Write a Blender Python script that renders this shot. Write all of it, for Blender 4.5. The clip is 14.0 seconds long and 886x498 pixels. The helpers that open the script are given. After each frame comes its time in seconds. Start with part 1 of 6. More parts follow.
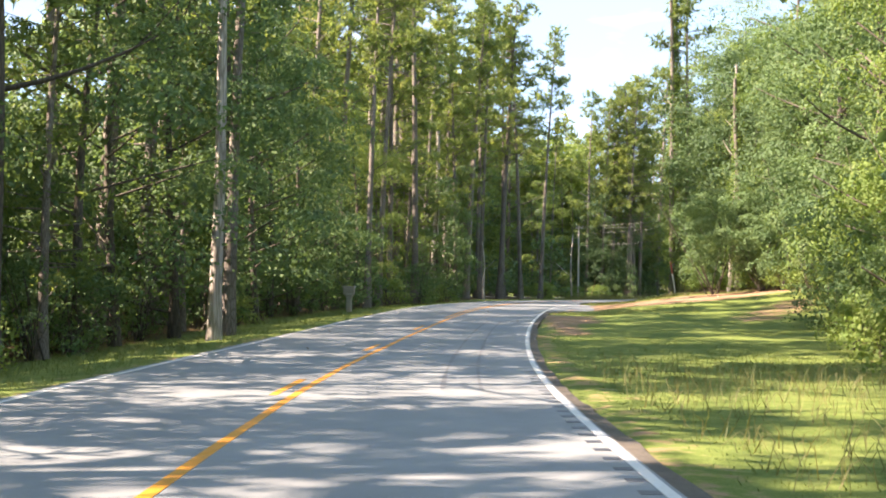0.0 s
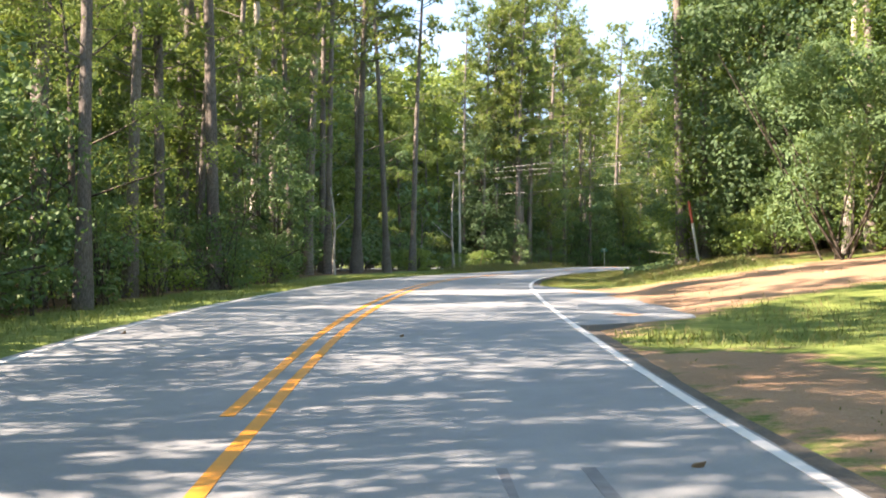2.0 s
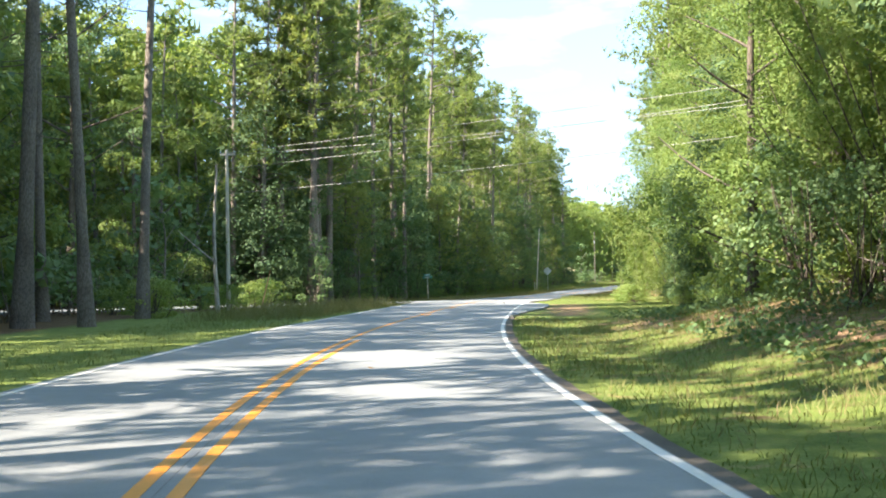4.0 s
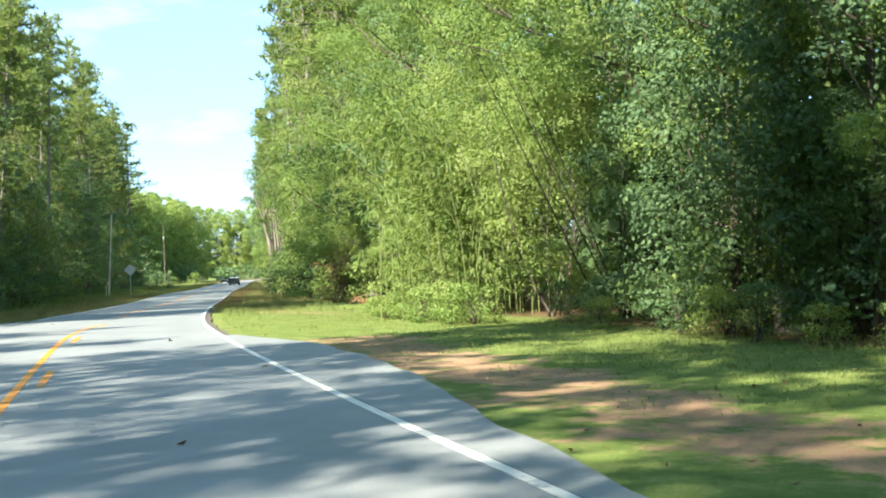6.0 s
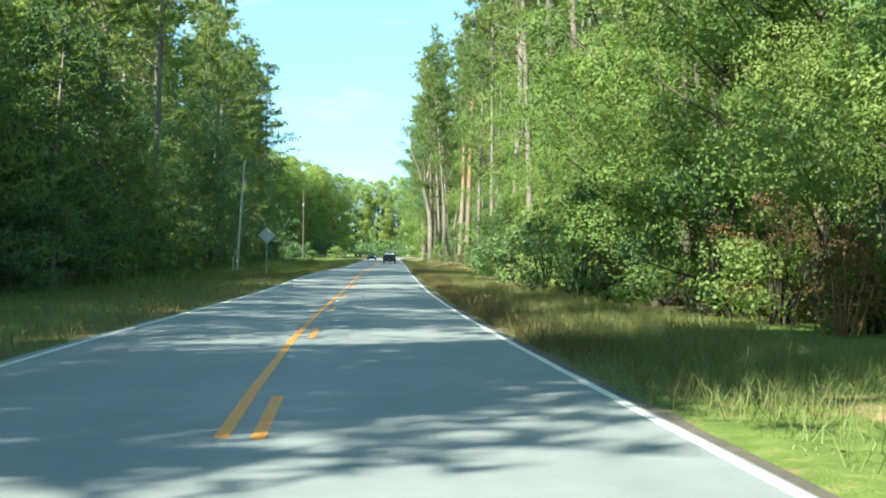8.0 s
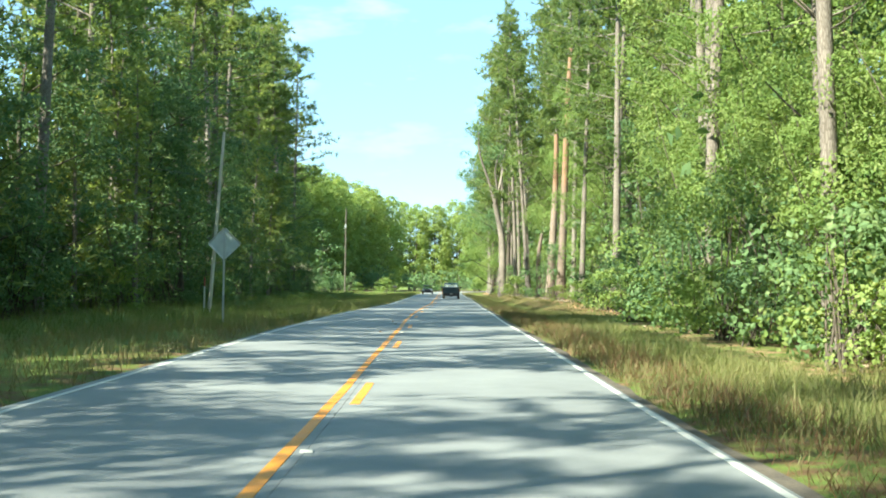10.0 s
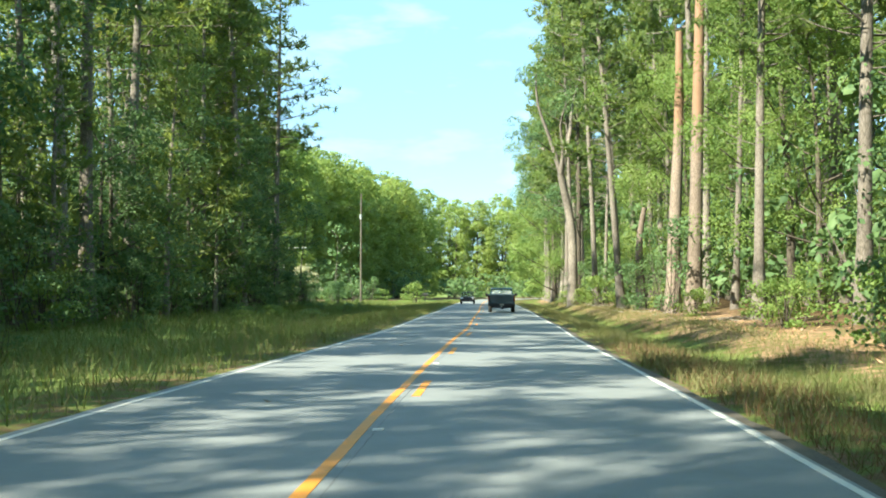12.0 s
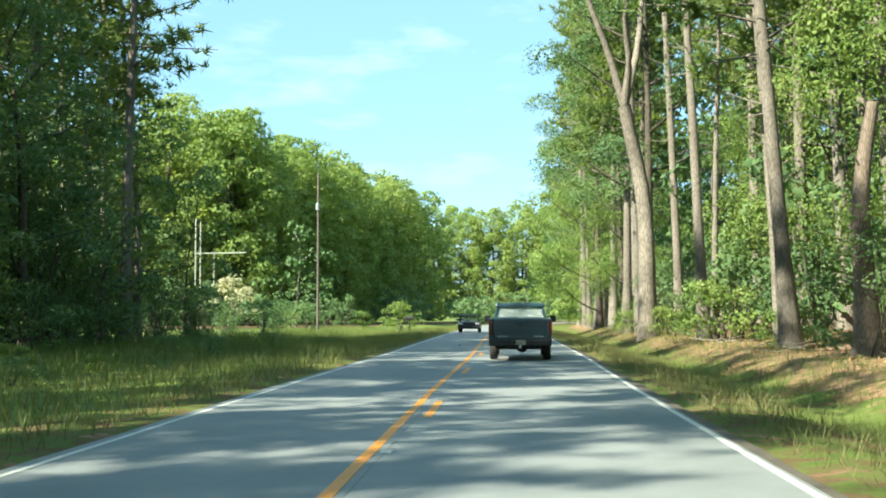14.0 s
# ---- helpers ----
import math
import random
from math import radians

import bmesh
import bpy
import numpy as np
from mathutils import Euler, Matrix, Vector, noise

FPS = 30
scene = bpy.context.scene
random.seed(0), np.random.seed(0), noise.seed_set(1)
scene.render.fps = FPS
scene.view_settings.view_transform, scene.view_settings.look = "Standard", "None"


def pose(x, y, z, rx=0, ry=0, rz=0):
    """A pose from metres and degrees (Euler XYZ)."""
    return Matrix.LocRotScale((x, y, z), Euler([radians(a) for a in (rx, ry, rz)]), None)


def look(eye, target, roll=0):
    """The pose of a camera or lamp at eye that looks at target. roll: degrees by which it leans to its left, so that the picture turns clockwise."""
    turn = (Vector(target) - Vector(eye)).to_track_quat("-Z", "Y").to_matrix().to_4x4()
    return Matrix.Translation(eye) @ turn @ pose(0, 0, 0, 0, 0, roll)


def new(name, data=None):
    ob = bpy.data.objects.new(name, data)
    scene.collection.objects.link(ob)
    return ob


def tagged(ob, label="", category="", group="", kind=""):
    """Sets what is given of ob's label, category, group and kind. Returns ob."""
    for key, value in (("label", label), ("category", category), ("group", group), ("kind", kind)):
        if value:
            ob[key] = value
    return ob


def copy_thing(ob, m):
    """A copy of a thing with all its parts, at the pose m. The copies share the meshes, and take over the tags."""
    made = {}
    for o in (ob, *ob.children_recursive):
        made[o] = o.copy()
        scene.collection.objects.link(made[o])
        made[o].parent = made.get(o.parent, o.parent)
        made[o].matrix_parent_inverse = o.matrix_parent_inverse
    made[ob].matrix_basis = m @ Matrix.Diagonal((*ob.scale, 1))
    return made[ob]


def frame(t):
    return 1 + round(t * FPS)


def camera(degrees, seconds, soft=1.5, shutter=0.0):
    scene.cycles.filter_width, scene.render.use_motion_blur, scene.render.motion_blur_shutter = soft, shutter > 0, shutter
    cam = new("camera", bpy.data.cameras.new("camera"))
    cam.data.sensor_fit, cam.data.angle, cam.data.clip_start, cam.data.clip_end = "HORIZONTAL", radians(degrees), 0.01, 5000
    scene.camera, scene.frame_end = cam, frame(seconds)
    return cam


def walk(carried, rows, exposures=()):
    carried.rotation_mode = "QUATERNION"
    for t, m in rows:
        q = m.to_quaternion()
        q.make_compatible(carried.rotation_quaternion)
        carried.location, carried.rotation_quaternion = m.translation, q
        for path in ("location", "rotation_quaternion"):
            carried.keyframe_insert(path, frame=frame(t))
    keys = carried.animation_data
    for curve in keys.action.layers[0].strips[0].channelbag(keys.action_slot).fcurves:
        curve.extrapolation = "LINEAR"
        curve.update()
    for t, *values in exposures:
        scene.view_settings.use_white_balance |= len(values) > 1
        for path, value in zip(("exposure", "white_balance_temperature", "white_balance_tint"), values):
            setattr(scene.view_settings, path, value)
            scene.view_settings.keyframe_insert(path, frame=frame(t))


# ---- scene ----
cam = camera(41.0, 14.0, soft=1.9)
# seconds, eye x, y, z, yaw to the left of +y, pitch up, roll
ROWS = [
    (0, -0.00, 0.00, 1.420, 1.94, 1.86, 0.85),
    (0.5, -0.81, 10.70, 1.319, -1.09, 1.19, 0.20),
    (1, -1.28, 21.29, 1.270, -2.92, 0.87, -0.15),
    (1.5, -1.26, 31.72, 1.284, -4.39, 0.60, -0.39),
    (2, -0.87, 42.01, 1.381, -5.95, 0.41, -0.36),
    (2.5, -0.16, 52.25, 1.533, -7.90, 0.40, -0.21),
    (3, 0.87, 62.46, 1.708, -10.32, 0.66, -0.29),
    (3.5, 2.28, 72.91, 1.802, -13.26, 1.10, -0.80),
    (4, 3.99, 83.51, 1.831, -17.11, 1.49, -1.01),
    (4.5, 6.25, 94.19, 1.829, -22.17, 1.70, -0.92),
    (5, 9.19, 104.89, 1.807, -28.39, 1.63, -1.15),
    (5.5, 12.71, 115.59, 1.780, -34.47, 1.35, -1.67),
    (6, 16.62, 126.24, 1.756, -38.84, 0.90, -2.30),
    (6.5, 20.74, 136.80, 1.753, -40.28, 0.39, -2.25),
    (7, 25.00, 147.21, 1.751, -38.60, 0.14, -1.67),
    (7.5, 29.50, 157.31, 1.736, -35.45, 0.02, -0.71),
    (8, 34.37, 166.87, 1.614, -32.69, 0.21, 0.42),
    (8.5, 39.40, 176.04, 1.554, -31.11, 0.71, 1.47),
    (9, 44.56, 185.32, 1.476, -30.66, 1.26, 1.94),
    (9.5, 49.98, 194.96, 1.394, -30.37, 1.62, 1.38),
    (10, 55.60, 204.93, 1.334, -29.99, 1.85, 0.83),
    (10.5, 61.36, 215.08, 1.302, -29.45, 1.94, 0.44),
    (11, 67.20, 225.24, 1.346, -28.87, 1.96, 0.24),
    (11.5, 73.04, 235.41, 1.405, -28.44, 2.03, 0.26),
    (12, 78.93, 245.63, 1.408, -27.90, 2.15, 0.08),
    (12.5, 85.03, 255.96, 1.417, -27.16, 2.32, 0.05),
    (13, 91.18, 266.34, 1.385, -26.52, 2.57, -0.00),
    (13.5, 97.47, 276.88, 1.385, -26.70, 2.93, 0.00),
    (14, 103.86, 287.48, 1.390, -26.94, 3.28, -0.08),
]


def aim(x, y, z, yaw, pitch, roll):
    a, b = radians(yaw), radians(pitch)
    d = Vector((-math.sin(a) * math.cos(b), math.cos(a) * math.cos(b), math.sin(b)))
    return look((x, y, z), Vector((x, y, z)) + d, roll)


EXPOSURES = [(0.0, 3.06, 7700, 28), (1.5, 3.14, 7750, 33), (2.0, 3.18, 7600, 28), (2.5, 3.06, 7250, 24), (4.0, 3.08, 7000, 18), (6.5, 2.57, 6700, 5), (7.2, 2.22, 6600, 0), (8.0, 2.6, 6400, -4), (8.5, 2.86, 6400, -4), (11.0, 2.61, 6800, -1), (12.2, 2.61, 6800, -1), (13.4, 2.53, 6700, -1), (14.0, 2.49, 6800, -3)]
walk(cam, [(t, aim(x, y, z, a, b, c)) for t, x, y, z, a, b, c in ROWS], EXPOSURES)

# ---- light ----
SUN_AZ, SUN_EL = 259.0, 39.0        # degrees clockwise from +y, and above the horizon
world = bpy.data.worlds.new("sky")
scene.world = world
world.use_nodes = True
wn, wl = world.node_tree.nodes, world.node_tree.links
wn.clear()
sky = wn.new("ShaderNodeTexSky")
sky.sky_type, sky.sun_disc = "NISHITA", False
sky.sun_elevation, sky.sun_rotation = radians(SUN_EL), radians(SUN_AZ)
sky.air_density, sky.dust_density, sky.ozone_density = 0.75, 0.0, 3.0
coord = wn.new("ShaderNodeTexCoord")
stretch = wn.new("ShaderNodeMapping")
stretch.inputs["Scale"].default_value = (2.6, 2.6, 8.0)
cloud = wn.new("ShaderNodeTexNoise")
cloud.inputs["Scale"].default_value, cloud.inputs["Detail"].default_value = 3.8, 8.0
cloud.inputs["Roughness"].default_value = 0.55
veil = wn.new("ShaderNodeValToRGB")
veil.color_ramp.elements[0].position, veil.color_ramp.elements[1].position = 0.50, 0.72
veil.color_ramp.elements[0].color, veil.color_ramp.elements[1].color = (0, 0, 0, 1), (0.6, 0.6, 0.6, 1)
blend = wn.new("ShaderNodeMix")
blend.data_type = "RGBA"
blend.inputs["B"].default_value = (1.55, 1.95, 2.2, 1)
back = wn.new("ShaderNodeBackground")
back.inputs["Strength"].default_value = 0.122
out = wn.new("ShaderNodeOutputWorld")
wl.new(coord.outputs["Generated"], stretch.inputs["Vector"])
wl.new(stretch.outputs["Vector"], cloud.inputs["Vector"])
wl.new(cloud.outputs["Fac"], veil.inputs["Fac"])
wl.new(veil.outputs["Color"], blend.inputs["Factor"])
haze = wn.new("ShaderNodeMix")
haze.data_type = "RGBA"
haze.inputs["Factor"].default_value = 0.82
haze.inputs["B"].default_value = (0.56, 1.05, 1.56, 1)
wl.new(sky.outputs["Color"], haze.inputs["A"])
wl.new(haze.outputs["Result"], blend.inputs["A"])
wl.new(blend.outputs["Result"], back.inputs["Color"])
wl.new(back.outputs["Background"], out.inputs["Surface"])
sun = new("sun", bpy.data.lights.new("sun", "SUN"))
sun.data.energy, sun.data.angle, sun.data.color = 2.85, radians(0.5), (1.0, 0.93, 0.8)
saz, sel = radians(SUN_AZ), radians(SUN_EL)
to_sun = Vector((math.sin(saz) * math.cos(sel), math.cos(saz) * math.cos(sel), math.sin(sel)))
sun.matrix_world = look(to_sun * 200, (0, 0, 0))

# ---- materials ----


def node_mat(name):
    m = bpy.data.materials.new(name)
    m.use_nodes = True
    nt = m.node_tree
    return m, nt, nt.nodes, nt.links, nt.nodes["Principled BSDF"]


def noise_node(nodes, links, vec, scale, detail=4.0, rough=0.55):
    n = nodes.new("ShaderNodeTexNoise")
    n.inputs["Scale"].default_value, n.inputs["Detail"].default_value, n.inputs["Roughness"].default_value = scale, detail, rough
    links.new(vec, n.inputs["Vector"])
    return n.outputs["Fac"]


def ramp(nodes, links, fac, stops):
    r = nodes.new("ShaderNodeValToRGB")
    e = r.color_ramp.elements
    while len(e) < len(stops):
        e.new(0.5)
    for el, (p, c) in zip(e, stops):
        el.position, el.color = p, (*c, 1.0) if len(c) == 3 else c
    links.new(fac, r.inputs["Fac"])
    return r.outputs["Color"]


def mix_rgb(nodes, links, fac, a, b, kind="MIX"):
    m = nodes.new("ShaderNodeMix")
    m.data_type, m.blend_type = "RGBA", kind
    for key, v in (("Factor", fac), ("A", a), ("B", b)):
        if isinstance(v, (int, float)):
            m.inputs[key].default_value = v
        elif isinstance(v, tuple):
            m.inputs[key].default_value = (*v, 1.0)
        else:
            links.new(v, m.inputs[key])
    return m.outputs["Result"]


def maths(nodes, links, op, a, b=0.0):
    m = nodes.new("ShaderNodeMath")
    m.operation = op
    for i, v in enumerate((a, b)):
        if isinstance(v, (int, float)):
            m.inputs[i].default_value = v
        else:
            links.new(v, m.inputs[i])
    return m.outputs[0]


def bump(nodes, links, bsdf, height, strength, distance):
    b = nodes.new("ShaderNodeBump")
    b.inputs["Strength"].default_value, b.inputs["Distance"].default_value = strength, distance
    links.new(height, b.inputs["Height"])
    links.new(b.outputs["Normal"], bsdf.inputs["Normal"])


def surface(name, dark, light, fine=40.0, broad=1.5, rough=0.7, metal=0.0, relief=0.3, depth=0.01, own=True):
    """A worn surface: two colours mixed by broad stains and fine grain. own: object space, else world space."""
    m, nt, n, l, b = node_mat(name)
    vec = n.new("ShaderNodeTexCoord").outputs["Object"] if own else n.new("ShaderNodeNewGeometry").outputs["Position"]
    f, g = noise_node(n, l, vec, fine), noise_node(n, l, vec, broad, 5.0)
    both = maths(n, l, "ADD", maths(n, l, "MULTIPLY", f, 0.5), maths(n, l, "MULTIPLY", g, 0.5))
    l.new(ramp(n, l, both, [(0.32, dark), (0.68, light)]), b.inputs["Base Color"])
    b.inputs["Roughness"].default_value, b.inputs["Metallic"].default_value = rough, metal
    bump(n, l, b, f, relief, depth)
    return m


def leaf_mat(name, shades, through_light=0.45, rough=0.6):
    """Leaves: a shade for each leaf and tree, with light that passes through them."""
    m, nt, n, l, b = node_mat(name)
    geo, info = n.new("ShaderNodeNewGeometry"), n.new("ShaderNodeObjectInfo")
    broad = noise_node(n, l, geo.outputs["Position"], 0.8, 3.0, 0.6)
    a = maths(n, l, "ADD", maths(n, l, "MULTIPLY", geo.outputs["Random Per Island"], 0.3), maths(n, l, "MULTIPLY", info.outputs["Random"], 0.3))
    a = maths(n, l, "ADD", a, maths(n, l, "SUBTRACT", maths(n, l, "MULTIPLY", broad, 1.2), 0.4))
    col = ramp(n, l, a, [(i / (len(shades) - 1), c) for i, c in enumerate(shades)])
    l.new(col, b.inputs["Base Color"])
    b.inputs["Roughness"].default_value = rough
    b.inputs["Specular IOR Level"].default_value = 0.27
    t = n.new("ShaderNodeBsdfTranslucent")
    l.new(mix_rgb(n, l, 1.0, col, (1.32, 1.24, 0.68), "MULTIPLY"), t.inputs["Color"])
    s = n.new("ShaderNodeMixShader")
    s.inputs["Fac"].default_value = through_light
    o = n["Material Output"]
    l.new(b.outputs["BSDF"], s.inputs[1])
    l.new(t.outputs["BSDF"], s.inputs[2])
    l.new(s.outputs["Shader"], o.inputs["Surface"])
    return m


def bark_mat(name, dark, light, plates=(24.0, 24.0, 5.0), stripped=None):
    """Plated bark. stripped: height from which the bark is gone, and the bare wood's colour."""
    m, nt, n, l, b = node_mat(name)
    tc, info = n.new("ShaderNodeTexCoord"), n.new("ShaderNodeObjectInfo")
    mp = n.new("ShaderNodeMapping")
    mp.inputs["Scale"].default_value = plates
    l.new(tc.outputs["Object"], mp.inputs["Vector"])
    v = n.new("ShaderNodeTexVoronoi")
    v.feature = "DISTANCE_TO_EDGE"
    v.inputs["Scale"].default_value = 1.0
    l.new(mp.outputs["Vector"], v.inputs["Vector"])
    big = noise_node(n, l, tc.outputs["Object"], 0.6, 4.0)
    fine = noise_node(n, l, mp.outputs["Vector"], 4.0, 5.0)
    crack = ramp(n, l, v.outputs["Distance"], [(0.0, (0.5, 0.48, 0.46)), (0.2, (1, 1, 1))])
    tone = maths(n, l, "ADD", maths(n, l, "MULTIPLY", big, 0.55), maths(n, l, "ADD", maths(n, l, "MULTIPLY", fine, 0.3), maths(n, l, "MULTIPLY", info.outputs["Random"], 0.15)))
    col = mix_rgb(n, l, 1.0, ramp(n, l, tone, [(0.3, dark), (0.7, light)]), crack, "MULTIPLY")
    if stripped:
        sep = n.new("ShaderNodeSeparateXYZ")
        l.new(tc.outputs["Object"], sep.inputs["Vector"])
        r = n.new("ShaderNodeMapRange")
        r.inputs["From Min"].default_value, r.inputs["From Max"].default_value = stripped[0] - 0.8, stripped[0] + 0.8
        l.new(maths(n, l, "ADD", sep.outputs["Z"], maths(n, l, "MULTIPLY", maths(n, l, "SUBTRACT", big, 0.5), 9.0)), r.inputs["Value"])
        col = mix_rgb(n, l, r.outputs["Result"], col, ramp(n, l, fine, [(0.3, tuple(c * 0.6 for c in stripped[1])), (0.7, stripped[1])]))
    l.new(col, b.inputs["Base Color"])
    b.inputs["Roughness"].default_value = 0.9
    bump(n, l, b, maths(n, l, "ADD", v.outputs["Distance"], maths(n, l, "MULTIPLY", fine, 0.5)), 0.9, 0.03)
    return m


def asphalt_mat():
    m, nt, n, l, b = node_mat("asphalt")
    pos = n.new("ShaderNodeNewGeometry").outputs["Position"]
    att = n.new("ShaderNodeAttribute")
    att.attribute_name = "wear"
    grit = noise_node(n, l, pos, 55.0, 3.0, 0.7)
    blot = noise_node(n, l, pos, 0.35, 6.0, 0.6)
    patch = noise_node(n, l, pos, 2.4, 4.0, 0.6)
    tone = maths(n, l, "ADD", maths(n, l, "MULTIPLY", blot, 0.4), maths(n, l, "ADD", maths(n, l, "MULTIPLY", patch, 0.25), maths(n, l, "MULTIPLY", grit, 0.35)))
    col = ramp(n, l, tone, [(0.3, (0.148, 0.162, 0.168)), (0.55, (0.212, 0.232, 0.236)), (0.75, (0.274, 0.292, 0.29))])
    tyre = mix_rgb(n, l, maths(n, l, "MULTIPLY", att.outputs["Fac"], 0.5), col, (0.05, 0.052, 0.056))
    l.new(tyre, b.inputs["Base Color"])
    b.inputs["Roughness"].default_value = 0.72
    b.inputs["Specular IOR Level"].default_value = 0.4
    bump(n, l, b, grit, 0.5, 0.004)
    return m


def ground_mat():
    m, nt, n, l, b = node_mat("verge soil and turf")
    pos = n.new("ShaderNodeNewGeometry").outputs["Position"]
    att = n.new("ShaderNodeAttribute")
    att.attribute_name = "cover"
    sep = n.new("ShaderNodeSeparateColor")
    l.new(att.outputs["Color"], sep.inputs["Color"])
    fine, mid, broad = noise_node(n, l, pos, 30.0, 4.0, 0.7), noise_node(n, l, pos, 2.2, 5.0, 0.65), noise_node(n, l, pos, 0.3, 5.0, 0.6)
    turf = ramp(n, l, maths(n, l, "ADD", maths(n, l, "MULTIPLY", mid, 0.6), maths(n, l, "MULTIPLY", fine, 0.4)),
                [(0.3, (0.05, 0.085, 0.018)), (0.5, (0.13, 0.178, 0.044)), (0.62, (0.20, 0.235, 0.07)), (0.75, (0.29, 0.25, 0.12))])
    litter = ramp(n, l, maths(n, l, "ADD", maths(n, l, "MULTIPLY", mid, 0.5), maths(n, l, "MULTIPLY", fine, 0.5)),
                  [(0.3, (0.05, 0.035, 0.02)), (0.55, (0.13, 0.085, 0.045)), (0.75, (0.24, 0.16, 0.09))])
    clay = ramp(n, l, maths(n, l, "ADD", maths(n, l, "MULTIPLY", broad, 0.5), maths(n, l, "MULTIPLY", fine, 0.5)),
                [(0.3, (0.205, 0.130, 0.080)), (0.55, (0.335, 0.215, 0.132)), (0.75, (0.46, 0.335, 0.225))])

    def edge(channel, rough_by):
        v = maths(n, l, "ADD", channel, maths(n, l, "MULTIPLY", maths(n, l, "SUBTRACT", rough_by, 0.5), 1.5))
        r = n.new("ShaderNodeMapRange")
        r.inputs["From Min"].default_value, r.inputs["From Max"].default_value = 0.38, 0.62
        l.new(v, r.inputs["Value"])
        return r.outputs["Result"]

    col = mix_rgb(n, l, edge(sep.outputs["Green"], mid), turf, litter)
    col = mix_rgb(n, l, edge(sep.outputs["Red"], mid), col, clay)
    l.new(col, b.inputs["Base Color"])
    b.inputs["Roughness"].default_value = 0.95
    b.inputs["Specular IOR Level"].default_value = 0.15
    bump(n, l, b, maths(n, l, "ADD", fine, maths(n, l, "MULTIPLY", mid, 2.0)), 0.8, 0.03)
    return m


def paint_mat(name, colour, worn):
    """Road paint, rubbed through in places."""
    m, nt, n, l, b = node_mat(name)
    pos = n.new("ShaderNodeNewGeometry").outputs["Position"]
    a, c = noise_node(n, l, pos, 14.0, 5.0, 0.7), noise_node(n, l, pos, 0.9, 4.0)
    t = maths(n, l, "ADD", maths(n, l, "MULTIPLY", a, 0.6), maths(n, l, "MULTIPLY", c, 0.4))
    l.new(ramp(n, l, t, [(0.33, worn), (0.43, colour), (0.75, tuple(min(1, v * 1.15) for v in colour))]), b.inputs["Base Color"])
    b.inputs["Roughness"].default_value = 0.6
    bump(n, l, b, a, 0.4, 0.003)
    return m


def plain(name, colour, rough=0.5, metal=0.0, coat=0.0):
    m, nt, n, l, b = node_mat(name)
    vec = n.new("ShaderNodeTexCoord").outputs["Object"]
    f = maths(n, l, "ADD", maths(n, l, "MULTIPLY", noise_node(n, l, vec, 60.0), 0.4), maths(n, l, "MULTIPLY", noise_node(n, l, vec, 3.0), 0.6))
    l.new(ramp(n, l, f, [(0.3, tuple(v * 0.78 for v in colour)), (0.7, tuple(min(1.0, v * 1.12) for v in colour))]), b.inputs["Base Color"])
    b.inputs["Roughness"].default_value, b.inputs["Metallic"].default_value = rough, metal
    b.inputs["Coat Weight"].default_value = coat
    return m


ASPHALT, GROUND = asphalt_mat(), ground_mat()
WHITE_PAINT = paint_mat("white road paint", (0.54, 0.54, 0.51), (0.27, 0.27, 0.26))
YELLOW_PAINT = paint_mat("yellow road paint", (0.60, 0.235, 0.014), (0.30, 0.18, 0.06))
SKID = surface("rubbed tyre marks", (0.075, 0.078, 0.08), (0.16, 0.165, 0.168), fine=6.0, rough=0.6, own=False)
EDGE_DIRT = surface("crumbled edge", (0.045, 0.04, 0.034), (0.125, 0.105, 0.08), fine=26.0, broad=2.2, rough=0.9, relief=0.8, own=False)
JOINT = surface("sealed joint", (0.12, 0.125, 0.128), (0.20, 0.205, 0.208), fine=6.0, rough=0.7, own=False)
TAR = surface("tar", (0.02, 0.02, 0.022), (0.045, 0.045, 0.048), rough=0.5, own=False)
BARK_PINE = bark_mat("pine bark", (0.112, 0.096, 0.082), (0.335, 0.30, 0.265))
BARK_GREY = bark_mat("grey hardwood bark", (0.12, 0.105, 0.09), (0.36, 0.32, 0.28), (14.0, 14.0, 3.0))
BARK_DARK = bark_mat("dark hardwood bark", (0.055, 0.045, 0.035), (0.17, 0.145, 0.115), (14.0, 14.0, 3.0))
BARK_BARE = bark_mat("stripped orange wood", (0.34, 0.18, 0.09), (0.62, 0.40, 0.24), (7.0, 7.0, 1.2))
BARK_TORN = bark_mat("pine bark torn to orange wood", (0.13, 0.10, 0.08), (0.36, 0.29, 0.24), stripped=(7.5, (0.34, 0.205, 0.13)))
BARK_PALE = bark_mat("bleached dead wood", (0.30, 0.27, 0.24), (0.66, 0.61, 0.55), (12.0, 12.0, 1.0))
LEAF_OAK = leaf_mat("hardwood leaves", [(0.046, 0.088, 0.046), (0.091, 0.166, 0.075), (0.140, 0.230, 0.096), (0.220, 0.288, 0.128)], 0.36)
# Darker than the hardwood leaves; in the hollows this stands in for shade.
LEAF_DARK = leaf_mat("evergreen leaves", [(0.046, 0.088, 0.048), (0.080, 0.148, 0.072), (0.126, 0.206, 0.090), (0.190, 0.258, 0.115)], 0.36)
# Bright vine leaves; on hardwoods the lighter tones stand in for sunlight.
LEAF_LIME = leaf_mat("bright vine leaves", [(0.082, 0.152, 0.046), (0.145, 0.235, 0.065), (0.220, 0.298, 0.092), (0.316, 0.355, 0.151)], 0.42)
LEAF_GROVE = leaf_mat("grove leaves", [(0.125, 0.200, 0.070), (0.205, 0.295, 0.090), (0.285, 0.365, 0.120), (0.365, 0.405, 0.160)], 0.5)
